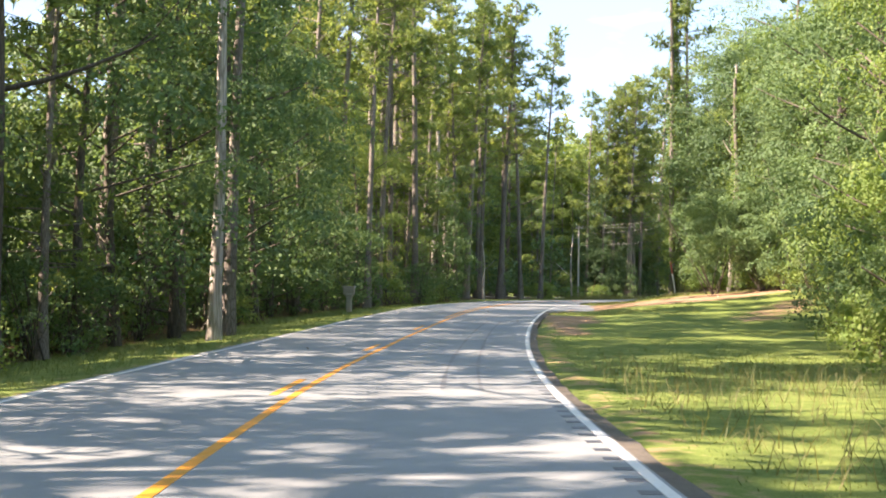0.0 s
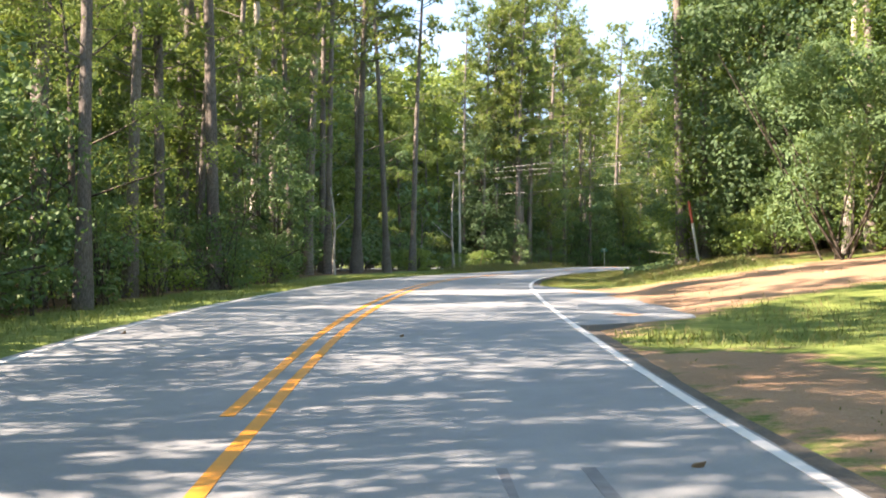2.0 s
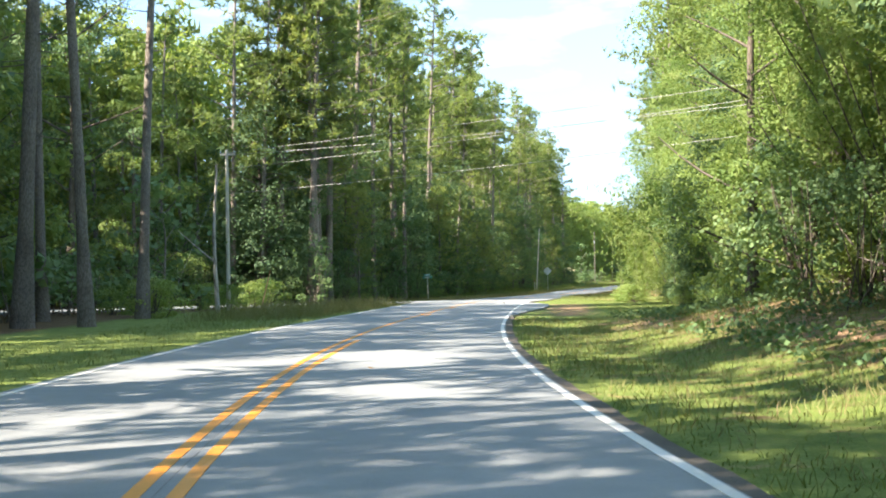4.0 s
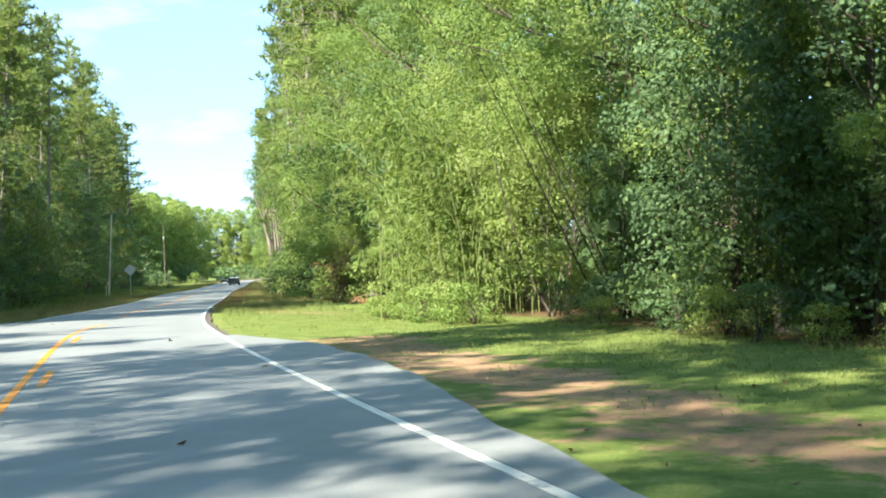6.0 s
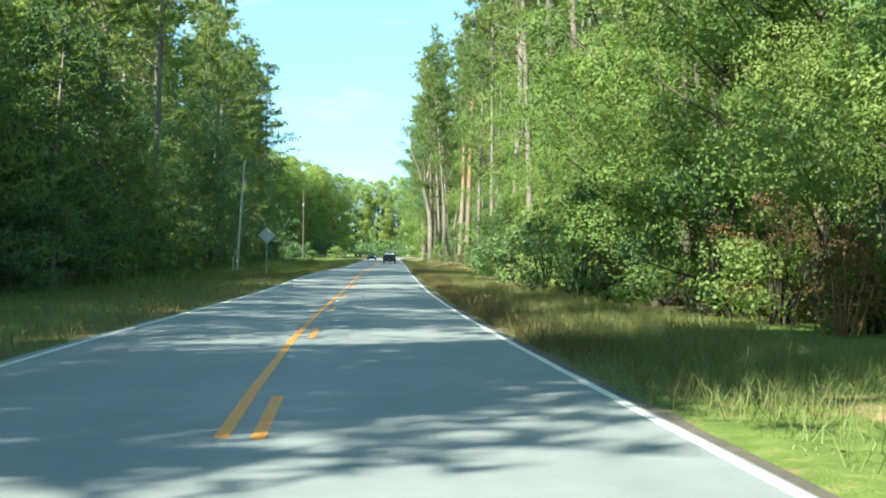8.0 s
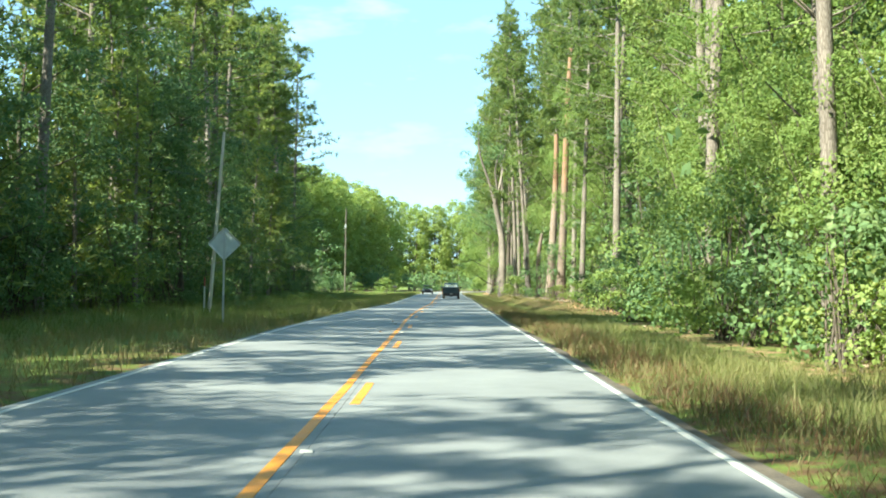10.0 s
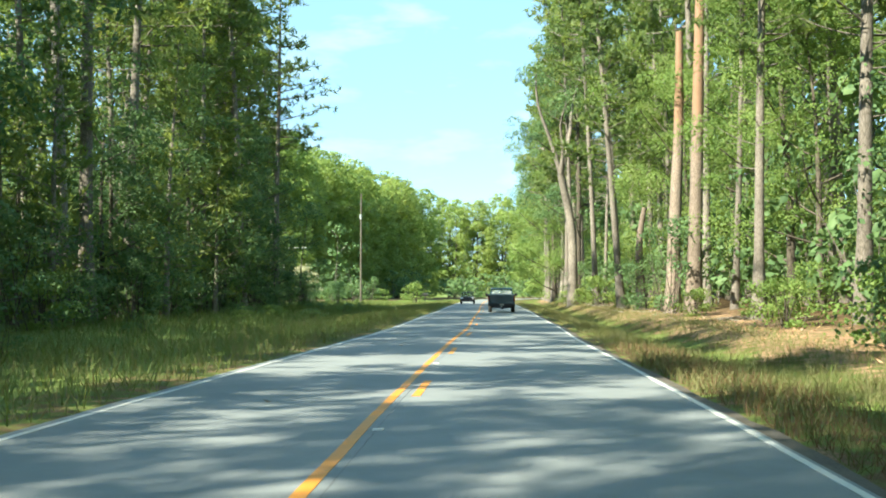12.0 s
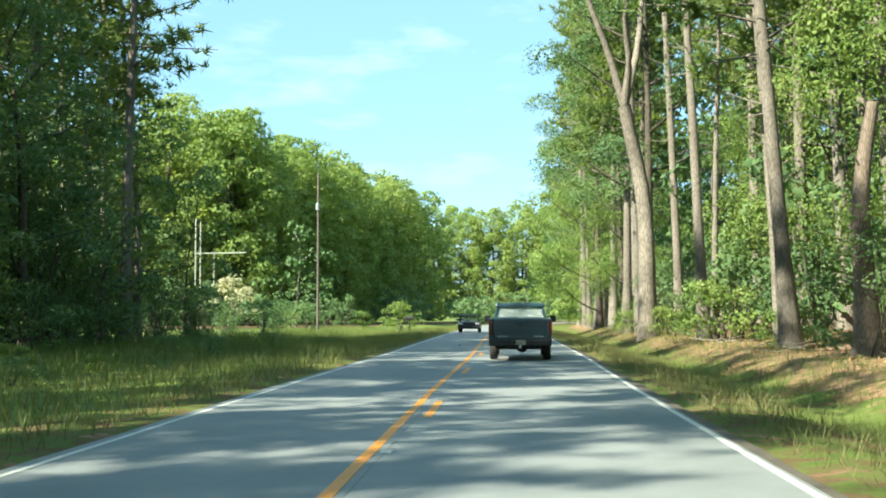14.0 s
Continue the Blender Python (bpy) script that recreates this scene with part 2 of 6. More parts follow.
LEAF_PINE = leaf_mat("pine needles", [(0.073, 0.121, 0.058), (0.130, 0.198, 0.081), (0.215, 0.281, 0.101), (0.330, 0.341, 0.145)], 0.58, 0.5)
LEAF_BAMBOO = leaf_mat("bamboo leaves", [(0.083, 0.145, 0.044), (0.138, 0.213, 0.064), (0.209, 0.277, 0.091), (0.297, 0.320, 0.160)], 0.42)
LEAF_BROWN = leaf_mat("withered leaves", [(0.09, 0.05, 0.025), (0.16, 0.095, 0.045), (0.23, 0.15, 0.08), (0.13, 0.13, 0.05)], 0.25)
LEAF_SILVER = leaf_mat("pale flowering sprays", [(0.30, 0.30, 0.18), (0.42, 0.42, 0.28), (0.52, 0.50, 0.36), (0.22, 0.27, 0.10)], 0.25)
GRASS = leaf_mat("grass blades", [(0.055, 0.092, 0.026), (0.095, 0.148, 0.040), (0.152, 0.195, 0.060), (0.262, 0.235, 0.115)], 0.35)
LAWN = leaf_mat("mown lawn blades", [(0.10, 0.148, 0.048), (0.155, 0.212, 0.069), (0.215, 0.262, 0.094), (0.30, 0.285, 0.150)], 0.35)
GRASS_PALE = leaf_mat("pale seeding grass", [(0.13, 0.16, 0.055), (0.21, 0.22, 0.09), (0.31, 0.28, 0.14), (0.40, 0.34, 0.20)], 0.4)
GRASS_RED = leaf_mat("red-brown seed heads", [(0.085, 0.085, 0.035), (0.15, 0.095, 0.055), (0.22, 0.125, 0.08), (0.28, 0.19, 0.12)], 0.35)
GRASS_DRY = leaf_mat("seeding grass", [(0.085, 0.118, 0.037), (0.150, 0.165, 0.067), (0.225, 0.198, 0.098), (0.265, 0.178, 0.106)], 0.35)

# ---- the line of the road ----
CENTRE = [(1.20, -60.00, 0), (0.70, -48.00, 0), (0.20, -36.00, 0), (-0.30, -24.00, 0), (-0.90, -12.10, 0), (-1.68, -0.13, 0),
          (-2.25, 10.61, -0.1), (-2.51, 21.27, -0.15), (-2.36, 31.74, -0.14), (-1.94, 42.07, -0.04), (-1.23, 52.34, 0.11), (-0.19, 62.59, 0.29),
          (1.24, 73.07, 0.38), (2.97, 83.70, 0.41), (5.31, 94.42, 0.41), (8.32, 105.16, 0.39), (11.91, 115.87, 0.36), (15.89, 126.51, 0.34),
          (20.11, 137.05, 0.33), (24.46, 147.44, 0.33), (28.96, 157.57, 0.32), (33.71, 167.22, 0.19), (38.59, 176.49, 0.13), (43.66, 185.82, 0.06),
          (49.04, 195.48, -0.03), (54.69, 205.44, -0.09), (60.47, 215.59, -0.12), (66.31, 225.75, -0.07), (72.17, 235.92, -0.01), (78.05, 246.14, -0.01),
          (84.16, 256.48, -0), (90.32, 266.85, -0.035), (96.63, 277.39, -0.035), (103.04, 287.97, -0.03), (106.62, 294.13, -0.016), (115.17, 308.87, 0.018),
          (123.85, 323.61, 0.053), (132.39, 338.50, 0.087), (140.93, 353.24, 0.121), (149.47, 367.98, 0.155), (158.16, 382.72, 0.189), (166.84, 397.46, 0.223),
          (175.81, 412.06, 0.258), (185.36, 426.24, 0.292), (195.76, 439.72, 0.326), (207.31, 452.35, 0.359), (220.01, 463.71, 0.392), (233.58, 473.94, 0.424),
          (248.01, 483.05, 0.456)]
# The plan is drawn in stations along the road: (station, metres from the start). A station is 1.1 to 1.4 m long.
STATIONS = np.array([(-60, -60), (0, 0), (18.7, 21.4), (36.6, 42.2), (54.5, 62.8), (72.4, 84.1), (90.1, 106.2), (107.8, 128.9), (125.2, 151.5), (143, 173.3),
                     (160.7, 194.5), (178.2, 217.0), (195.7, 240.4), (212.7, 263.9), (229.5, 288.0), (246.9, 312.6), (419, 557.0)])
S_FROM = -60.0


def spline(points, step=1.0):
    """A smooth line through the points, in steps of equal length."""
    p = np.array(points)
    p = np.vstack([2 * p[0] - p[1], p, 2 * p[-1] - p[-2]])
    fine = []
    for i in range(1, len(p) - 2):
        for u in np.linspace(0, 1, 24, endpoint=False):
            a, b, c, d = p[i - 1 : i + 3]
            fine.append(0.5 * (2 * b + (c - a) * u + (2 * a - 5 * b + 4 * c - d) * u**2 + (3 * b - a - 3 * c + d) * u**3))
    fine = np.array(fine + [p[-2]])
    run = np.r_[0, np.cumsum(np.linalg.norm(np.diff(fine[:, :2], axis=0), axis=1))]
    at = np.arange(0, run[-1], step)
    return np.stack([np.interp(at, run, fine[:, k]) for k in range(3)], 1)


def growth(s):
    """Metres in a station, which is also the measure of the trees that stand there."""
    return np.interp(s, [60, 100, 150, 190, 230], [1.16, 1.26, 1.24, 1.36, 1.42])


def spread_at(s):
    """How much wider than a metre the plan's offsets are beyond the shoulder."""
    return np.interp(s, [60, 100, 150, 190, 230], [1.22, 1.34, 1.3, 1.38, 1.42])


SHOULDER = 4.4


def widen(s, o):
    a = np.abs(o)
    return np.where(a > SHOULDER, np.sign(o) * (SHOULDER + (a - SHOULDER) * spread_at(s)), o)


def narrow(s, o):
    a = np.abs(o)
    return np.where(a > SHOULDER, np.sign(o) * (SHOULDER + (a - SHOULDER) / spread_at(s)), o)


def plan(metres, o):
    """The station and the plan's offset of a place given in true metres."""
    s = float(np.interp(metres, STATIONS[:, 1], STATIONS[:, 0]))
    return s, float(narrow(s, np.array(float(o))))


def station(metres):
    return float(np.interp(metres, STATIONS[:, 1], STATIONS[:, 0]))


FINE = spline(CENTRE, 0.5)
at_metres = np.interp(np.arange(S_FROM, 418.5), STATIONS[:, 0], STATIONS[:, 1]) - S_FROM
LINE = np.stack([np.interp(at_metres, np.arange(len(FINE)) * 0.5, FINE[:, k]) for k in range(3)], 1)
SPAN = np.gradient(at_metres)
WAY = np.gradient(LINE[:, :2], axis=0)
WAY /= np.linalg.norm(WAY, axis=1)[:, None]
S_TO = S_FROM + len(LINE) - 1


def place(s, o, up=0.0):
    """A point s metres along the road and o metres to the right of its centre, on the road's own level."""
    k = np.clip(np.asarray(s, float) - S_FROM, 0, len(LINE) - 1.001)
    i = np.floor(k).astype(int)
    f = (k - i)[..., None]
    c, w = LINE[i] * (1 - f) + LINE[i + 1] * f, WAY[i] * (1 - f) + WAY[i + 1] * f
    o = widen(np.asarray(s, float), np.asarray(o, float))
    return np.stack([c[..., 0] + w[..., 1] * o, c[..., 1] - w[..., 0] * o, c[..., 2] + up], -1)


def heading(s):
    w = WAY[int(np.clip(s - S_FROM, 0, len(WAY) - 1))]
    return math.degrees(math.atan2(-w[0], w[1]))


def road_coords(xy):
    """For points: the way along the road, the way to its right and the road's level there."""
    s, o, z = np.empty(len(xy)), np.empty(len(xy)), np.empty(len(xy))
    for a in range(0, len(xy), 4000):
        q = xy[a : a + 4000]
        d = ((q[:, None, 0] - LINE[None, ::2, 0]) ** 2 + (q[:, None, 1] - LINE[None, ::2, 1]) ** 2).argmin(1) * 2
        off = q - LINE[d, :2]
        along = (off * WAY[d]).sum(1)
        s[a : a + 4000] = S_FROM + d + np.clip(along / SPAN[d], -1, 1)
        side = WAY[d, 1] * off[:, 0] - WAY[d, 0] * off[:, 1]
        o[a : a + 4000] = np.sign(side + 1e-9) * np.sqrt(np.maximum((off**2).sum(1) - np.clip(along, -SPAN[d], SPAN[d]) ** 2, 0))
        o[a : a + 4000] = narrow(s[a : a + 4000], o[a : a + 4000])
        z[a : a + 4000] = LINE[d, 2]
    return s, o, z


def ease(a, b, v):
    u = np.clip((np.asarray(v, float) - a) / (b - a), 0, 1)
    return u * u * (3 - 2 * u)


def drive_band(s, o, s0, o0, s1, o1, half0, half1):
    """How far a point lies inside a track that runs from (s0, o0) to (s1, o1): 1 on it, 0 beside it."""
    u = np.clip(((s - s0) * (s1 - s0) + (o - o0) * (o1 - o0)) / ((s1 - s0) ** 2 + (o1 - o0) ** 2), 0, 1)
    d = np.hypot(s - s0 - u * (s1 - s0), o - o0 - u * (o1 - o0))
    return 1 - ease(0.8, 1.2, d / (half0 + u * (half1 - half0)))


def relief(s, o):
    """Height of the ground over the road's level."""
    a = np.abs(o)
    h = np.where(a < 3.6, -0.16, -0.045 - 0.05 * ease(4.4, 5.6, a))
    right = o > 0
    h = h + right * (0.05 * ease(6.2, 6.8, a) * (1 - ease(7.0, 9.0, o))) * ease(53.8, 56.5, s) * (1 - ease(69, 72, s))
    h = h + right * 0.055 * ease(4.0, 4.6, o) * (1 - ease(6.5, 8.0, o)) * ease(49, 52, s) * (1 - ease(70, 73, s))
    h = h + right * ease(5.0, 10.5, o) * 1.0 * ease(42, 76, s) * (1 - ease(97, 112, s))
    h = h + right * ease(9.0, 24.0, o) * 1.9 * ease(38, 66, s) * (1 - ease(100, 120, s))
    h = h + right * ease(10.0, 30.0, o) * 0.5 * (1 - ease(30, 60, s))
    h = h + right * (ease(6.0, 7.6, o) * 0.34 + ease(8.2, 14.0, o) * 0.8 - 0.28 * np.exp(-((o - 5.9) / 0.8) ** 2)) * ease(216, 250, s)
    h = h - (~right) * ease(4.6, 8.0, a) * 0.25 * (1 - ease(80, 100, s))
    h = h + (~right) * (ease(9.0, 14.0, a) * 0.3 - ease(5.0, 9.0, a) * 0.3) * ease(170, 210, s)
    return h


def side_lane(s, o, spare=0.0):
    """1 on the side road that leaves to the left, 0 beside it."""
    return drive_band(s, o, 142.5, -4.0, 122.0, -34.0, 4.4 + spare, 3.4 + spare)


def bare(s, o):
    """Share of naked clay."""
    half = 3.6 + 6.2 * np.exp(-np.maximum(o - 4.0, 0) / 2.6)
    c = 0.85 * (o > 3.5) * (1 - ease(22, 34, o)) * (1 - ease(0.75, 1.15, np.abs(s - 60.5 - (o - 4) * 0.5) / half))
    c = np.maximum(c, 0.62 * drive_band(s, o, 112.0, 5.8, 128.0, 5.9, 0.9, 1.2))
    c = np.maximum(c, 0.6 * drive_band(s, o, 97.0, 6.6, 104.0, 7.0, 0.6, 0.9))
    c = np.maximum(c, 0.78 * drive_band(s, o, 33.0, 4.4, 49.0, 4.9, 0.5, 1.3))
    c = np.maximum(c, 0.55 * drive_band(s, o, 46.0, 11.0, 56.0, 14.5, 0.8, 1.5))
    c = np.maximum(c, 0.62 * drive_band(s, o, 147.0, 8.0, 153.0, 5.8, 0.8, 0.7))
    c = np.maximum(c, 0.56 * ease(6.0, 6.8, o) * (1 - ease(9.4, 11.0, o)) * ease(216, 232, s))
    c = np.maximum(c, 0.8 * drive_band(s, o, 214.0, 9.2, 223.0, 10.2, 0.6, 1.2))
    c = np.maximum(c, 0.5 * drive_band(s, o, 190.0, 7.2, 216.0, 8.2, 0.7, 1.0))
    c = np.maximum(c, 0.5 * drive_band(s, o, 80.0, 7.8, 98.0, 8.6, 0.6, 1.1))
    c = np.maximum(c, 0.42 * (np.abs(np.abs(o) - 4.1) < 0.28))
    return c


def front(s, right):
    """How far from the road's centre the woods begin."""
    if right:
        return np.interp(s, [-60, 0, 12, 18, 33, 50, 62, 72, 80, 96, 108, 124, 136, 146, 152, 162, 172, 180, 196, 218, 236, 262, 300, 400],
                         [10, 9.5, 9.5, 10, 12.5, 15.5, 15.5, 12.5, 9.8, 9.6, 12.0, 11.0, 10.6, 10.6, 10.0, 10.0, 9.4, 8.6, 8.2, 9.2, 9.8, 9.0, 8.0, 8.5])
    return np.interp(s, [-60, 0, 30, 80, 100, 116, 140, 180, 230, 260, 299, 305, 326, 345, 400], [7.8, 7.6, 7.9, 9.0, 11, 12.2, 11, 11.5, 13.2, 14.5, 15, 34, 30, 14, 12])


def ground_z(s, o):
    p = place(s, o)
    return float(p[2] + relief(np.array(float(s)), np.array(float(o))))


def spot(s, o, up=0.0):
    p = place(s, o)
    return Vector((p[0], p[1], ground_z(s, o) + up))


# ---- mesh tools ----


def mesh_of(name, verts, faces, mats, index=None, smooth=False):
    me = bpy.data.meshes.new(name)
    me.from_pydata(np.asarray(verts).tolist(), [], [list(f) for f in faces])
    for m in mats if isinstance(mats, (list, tuple)) else [mats]:
        me.materials.append(m)
    if index is not None:
        me.polygons.foreach_set("material_index", np.asarray(index, np.int32))
    if smooth:
        me.polygons.foreach_set("use_smooth", np.ones(len(me.polygons), bool))
    me.update()
    return me


def mesh_fast(name, verts, tris, mats, index):
    """A large mesh of triangles from arrays."""
    me = bpy.data.meshes.new(name)
    n = len(tris)
    me.vertices.add(len(verts))
    me.vertices.foreach_set("co", np.asarray(verts, np.float32).ravel())
    me.loops.add(3 * n)
    me.loops.foreach_set("vertex_index", np.asarray(tris, np.int32).ravel())
    me.polygons.add(n)
    me.polygons.foreach_set("loop_start", np.arange(0, 3 * n, 3, dtype=np.int32))
    me.polygons.foreach_set("material_index", np.asarray(index, np.int32))
    for m in mats:
        me.materials.append(m)
    me.update(calc_edges=True)
    return me


def part(name, me, parent=None, label=""):
    """A mesh object, under its thing where one is given. me: a mesh, or a bmesh with its material."""
    if isinstance(me, tuple):
        bm, m = me
        me = bpy.data.meshes.new(name)
        bm.normal_update()
        bm.to_mesh(me)
        bm.free()
        me.materials.append(m)
    ob = new(name, me)
    if parent:
        ob.parent = parent
    return tagged(ob, label)


def thing(name, label, category, m=None, group="", kind=""):
    ob = tagged(new(name), label, category, group, kind)
    ob.empty_display_size = 0.2
    if m:
        ob.matrix_world = m
    return ob


def strip(name, ss, o_left, o_right, up, thick, mat, parent=None, sub=1):
    """A slab along the road between two offsets, which may change along it."""
    ss = np.asarray(ss, float)
    ol, orr = np.broadcast_to(o_left, ss.shape), np.broadcast_to(o_right, ss.shape)
    rows = [place(ss, ol + (orr - ol) * k / sub, up) for k in range(sub + 1)]
    top = np.stack(rows, 1)
    n, w = len(ss), sub + 1
    low = top.copy()
    low[..., 2] -= thick
    verts = np.vstack([top.reshape(-1, 3), low.reshape(-1, 3)])
    f = []
    for i in range(n - 1):
        for k in range(sub):
            a = i * w + k
            f.append((a, a + 1, a + w + 1, a + w))
        a, b = i * w, i * w + sub
        f.append((a, a + w, a + w + n * w, a + n * w))
        f.append((b, b + n * w, b + w + n * w, b + w))
    for i in (0, n - 1):
        for k in range(sub):
            a = i * w + k
            f.append((a, a + n * w, a + 1 + n * w, a + 1) if i == 0 else (a, a + 1, a + 1 + n * w, a + n * w))
    return part(name, mesh_of(name, verts, f, mat), parent)


# ---- ground ----


def axis(lo, hi, step, reach):
    far = [step * 2 ** k for k in range(1, 13)]
    left, right = [], []
    p, q = lo, hi
    for d in far:
        p, q = p - d, q + d
        left.append(p)
        right.append(q)
    return np.r_[[v for v in left[::-1] if v > -reach], np.arange(lo, hi + 0.1, step), [v for v in right if v < reach]]


gx, gy = axis(-50, 262, 1.4, 4500), axis(-64, 490, 1.4, 4500)
mesh_xy = np.stack(np.meshgrid(gx, gy), -1).reshape(-1, 2)
gs, go, gz = road_coords(mesh_xy)
near_road = np.abs(go) < 60
height = gz * (1 - ease(40, 160, np.abs(go))) + np.where(near_road, relief(gs, go), relief(gs, np.sign(go) * 60))
bumps = np.array([noise.noise((x * 0.35, y * 0.35, 0)) * 0.05 + noise.noise((x * 0.07, y * 0.07, 4)) * 0.12 for x, y in mesh_xy])
height += 15.0 * ease(80, 230, np.abs(go))
height += (bumps * (1 - side_lane(gs, go, 1.0))) * ease(4.3, 9.0, np.abs(go)) - 0.06 * side_lane(gs, go, 0.5)
gv = np.c_[mesh_xy, height]
nx, ny = len(gx), len(gy)
quads = np.array([(j * nx + i, j * nx + i + 1, (j + 1) * nx + i + 1, (j + 1) * nx + i) for j in range(ny - 1) for i in range(nx - 1)])
ground = tagged(part("ground", mesh_of("ground", gv, quads, GROUND, smooth=True)), "grassy verge with bare red clay and leaf litter", "ground", kind="structure")
front_at = np.where(go > 0, front(gs, True), front(gs, False))
cover = np.zeros((len(gv), 4), np.float32)
cover[:, 0] = bare(gs, go)
cover[:, 1] = ease(-1.2, 1.0, np.abs(go) - front_at - 1.4 * (go > 0) * ease(138, 144, gs) * (1 - ease(164, 172, gs))) * (1 - 0.8 * ease(24, 44, np.abs(go)))
cover[:, 1] = np.maximum(cover[:, 1], (0.34 + 0.24 * ease(5.8, 8.0, go)) * (go > 4.6) * ease(62, 74, gs) * (1 - ease(104, 114, gs)))
cover[:, 1] = np.maximum(cover[:, 1], 0.5 * (np.abs(go) < 5.6) * ease(146, 158, gs))
cover[:, 1] = np.maximum(cover[:, 1], 0.62 * (go > 6.2) * ease(212, 230, gs))
cover[:, 3] = 1
attr = ground.data.color_attributes.new("cover", "FLOAT_COLOR", "POINT")
attr.data.foreach_set("color", cover.ravel())

# ---- road ----
along = np.arange(S_FROM + 1, S_TO, 1.0)
rag = np.array([noise.noise((s * 0.9, 3.0, 0)) * 0.07 + noise.noise((s * 0.13, 8.0, 0)) * 0.06 for s in along])
slim = 0.2 * ease(228, 242, along)
road = strip("road", along, -3.92 + rag + slim, 3.675 + 0.3 * rag - 1.15 * slim, 0.0, 0.3, ASPHALT, sub=16)
tagged(road, "worn grey asphalt two-lane country road", "road", kind="structure")
wv = np.array([v.co[:] for v in road.data.vertices])
ws, wo, _ = road_coords(wv[:, :2])
wear = 0.55 * (np.exp(-((np.abs(wo) - 1.1) / 0.35) ** 2) + np.exp(-((np.abs(wo) - 2.75) / 0.35) ** 2)) * 0.3 + 0.5 * np.exp(-((np.abs(wo) - 4.1) / 0.15) ** 2)
wa = road.data.attributes.new("wear", "FLOAT", "POINT")
wa.data.foreach_set("value", wear.astype(np.float32))

EDGE_O, LINE_W = 3.715, 0.105


def middle(s):
    """Where the yellow pair runs."""
    return np.interp(s, [0, 14, 36, 100, 125, 142, 165, 207, 224, 238, 258, 400], [-0.35, -0.35, -0.2, -0.2, 0.0, 0.0, -0.1, -0.06, -0.28, -0.36, -0.33, -0.3])


def line(name, s0, s1, o, width, mat, wander=0.012):
    ss = np.arange(s0, s1 + 0.01, 0.5 if s1 - s0 < 5 else 1.0)
    if ss[-1] < s1 - 0.05:
        ss = np.r_[ss, s1]
    shake = np.array([noise.noise((s * 0.7, o * 3, 1)) for s in ss]) * wander + (middle(ss) if mat is YELLOW_PAINT else 0)
    if mat is WHITE_PAINT:
        shake = shake - np.sign(o) * (0.2 if o < 0 else 0.23) * ease(228, 242, ss)
        width = width * (1 - 0.26 * ease(150, 185, ss))
    return strip(name, ss, o - width / 2 + shake, o + width / 2 + shake, 0.005, 0.012, mat, road)


line("edge_line", S_FROM + 2, S_TO - 2, EDGE_O - 0.13, LINE_W, WHITE_PAINT)
line("edge_line", S_FROM + 2, 134.5, -EDGE_O - 0.02, LINE_W, WHITE_PAINT)
line("edge_line", 152.5, S_TO - 2, -EDGE_O - 0.02, LINE_W, WHITE_PAINT)
YO, YW = 0.15, 0.12
line("centre_line", S_FROM + 2, 96.0, YO, YW, YELLOW_PAINT)
line("centre_line", 45.0, station(173.6), -YO, YW, YELLOW_PAINT)
line("centre_line", station(182.9), S_TO - 2, -YO, YW, YELLOW_PAINT)
for k in range(-1, 3):
    p = 16.8 + 12.15 * k
    line("centre_dash", station(p), station(p + 3.05), -YO, YW, YELLOW_PAINT)
for k in range(-3, 31):
    p = 170.6 + 12.19 * k
    line("centre_dash", station(p), station(p + 3.05), YO, YW, YELLOW_PAINT)
# sealed joint along the middle and two skid marks
for ss in (np.arange(60, 120, 2.0), np.arange(172, S_TO - 4, 2.0)):
    wob = np.array([noise.noise((s * 0.2, 0, 7)) for s in ss]) * 0.03
    strip("sealed_joint", ss, wob + middle(ss) - 0.006, wob + middle(ss) + 0.006, 0.003, 0.01, JOINT, road)

# crumbled, dirty edge beside the right-hand line
for s0, s1 in ((S_FROM + 2, 53.0), (71.6, 110.6), (131.2, S_TO - 2)):
    ss = np.arange(s0, s1, 0.7)
    inset = 0.23 * ease(228, 242, ss)
    ragged = 0.2 + np.array([noise.noise((s * 1.1, 2.0, 4)) * 0.09 + noise.noise((s * 0.21, 6.0, 4)) * 0.07 for s in ss])
    tagged(strip("road_edge", ss, 3.62 - inset, 3.68 - inset + ragged, -0.026, 0.1, EDGE_DIRT), "dark crumbled asphalt and dirt at the road's edge", "road edge", kind="structure")


# raised markers between the yellow lines
def road_marker(metres):
    s = station(metres)
    x, y, z = place(s, float(middle(s)) + 0.02)
    bm = bmesh.new()
    bmesh.ops.create_cube(bm, size=1.0)
    for v in bm.verts:
        v.co = Vector((v.co.x * 0.11, v.co.y * (0.10 if v.co.z < 0 else 0.045), v.co.z * 0.02 + 0.011))
    ob = tagged(part("road_marker", (bm, WHITE_PAINT)), "small pale raised marker between the yellow lines", "road marker", "raised road markers")
    ob.matrix_world = pose(x, y, z, 0, 0, heading(s))


for k in range(14):
    road_marker(190.8 + 12.19 * k)

# ---- driveways ----


def apron(s0, s1, knots, offsets, label):
    """A strip of asphalt beside the lane, with a crumbled outer edge."""
    ss = np.arange(s0, s1, 0.5)
    edge = np.interp(ss, knots, offsets) + np.array([noise.noise((s * 0.8, 5.0, 2)) * 0.12 for s in ss])
    return tagged(strip("driveway_apron", ss, 3.66, edge, 0.004, 0.3, ASPHALT, sub=2), label, "driveway", kind="structure")


apron(53.3, 71.5, (53.3, 53.8, 54.8, 63, 66, 70, 71.5), (3.8, 4.7, 5.65, 5.7, 5.0, 4.15, 3.8), "broken asphalt apron of a dirt driveway")
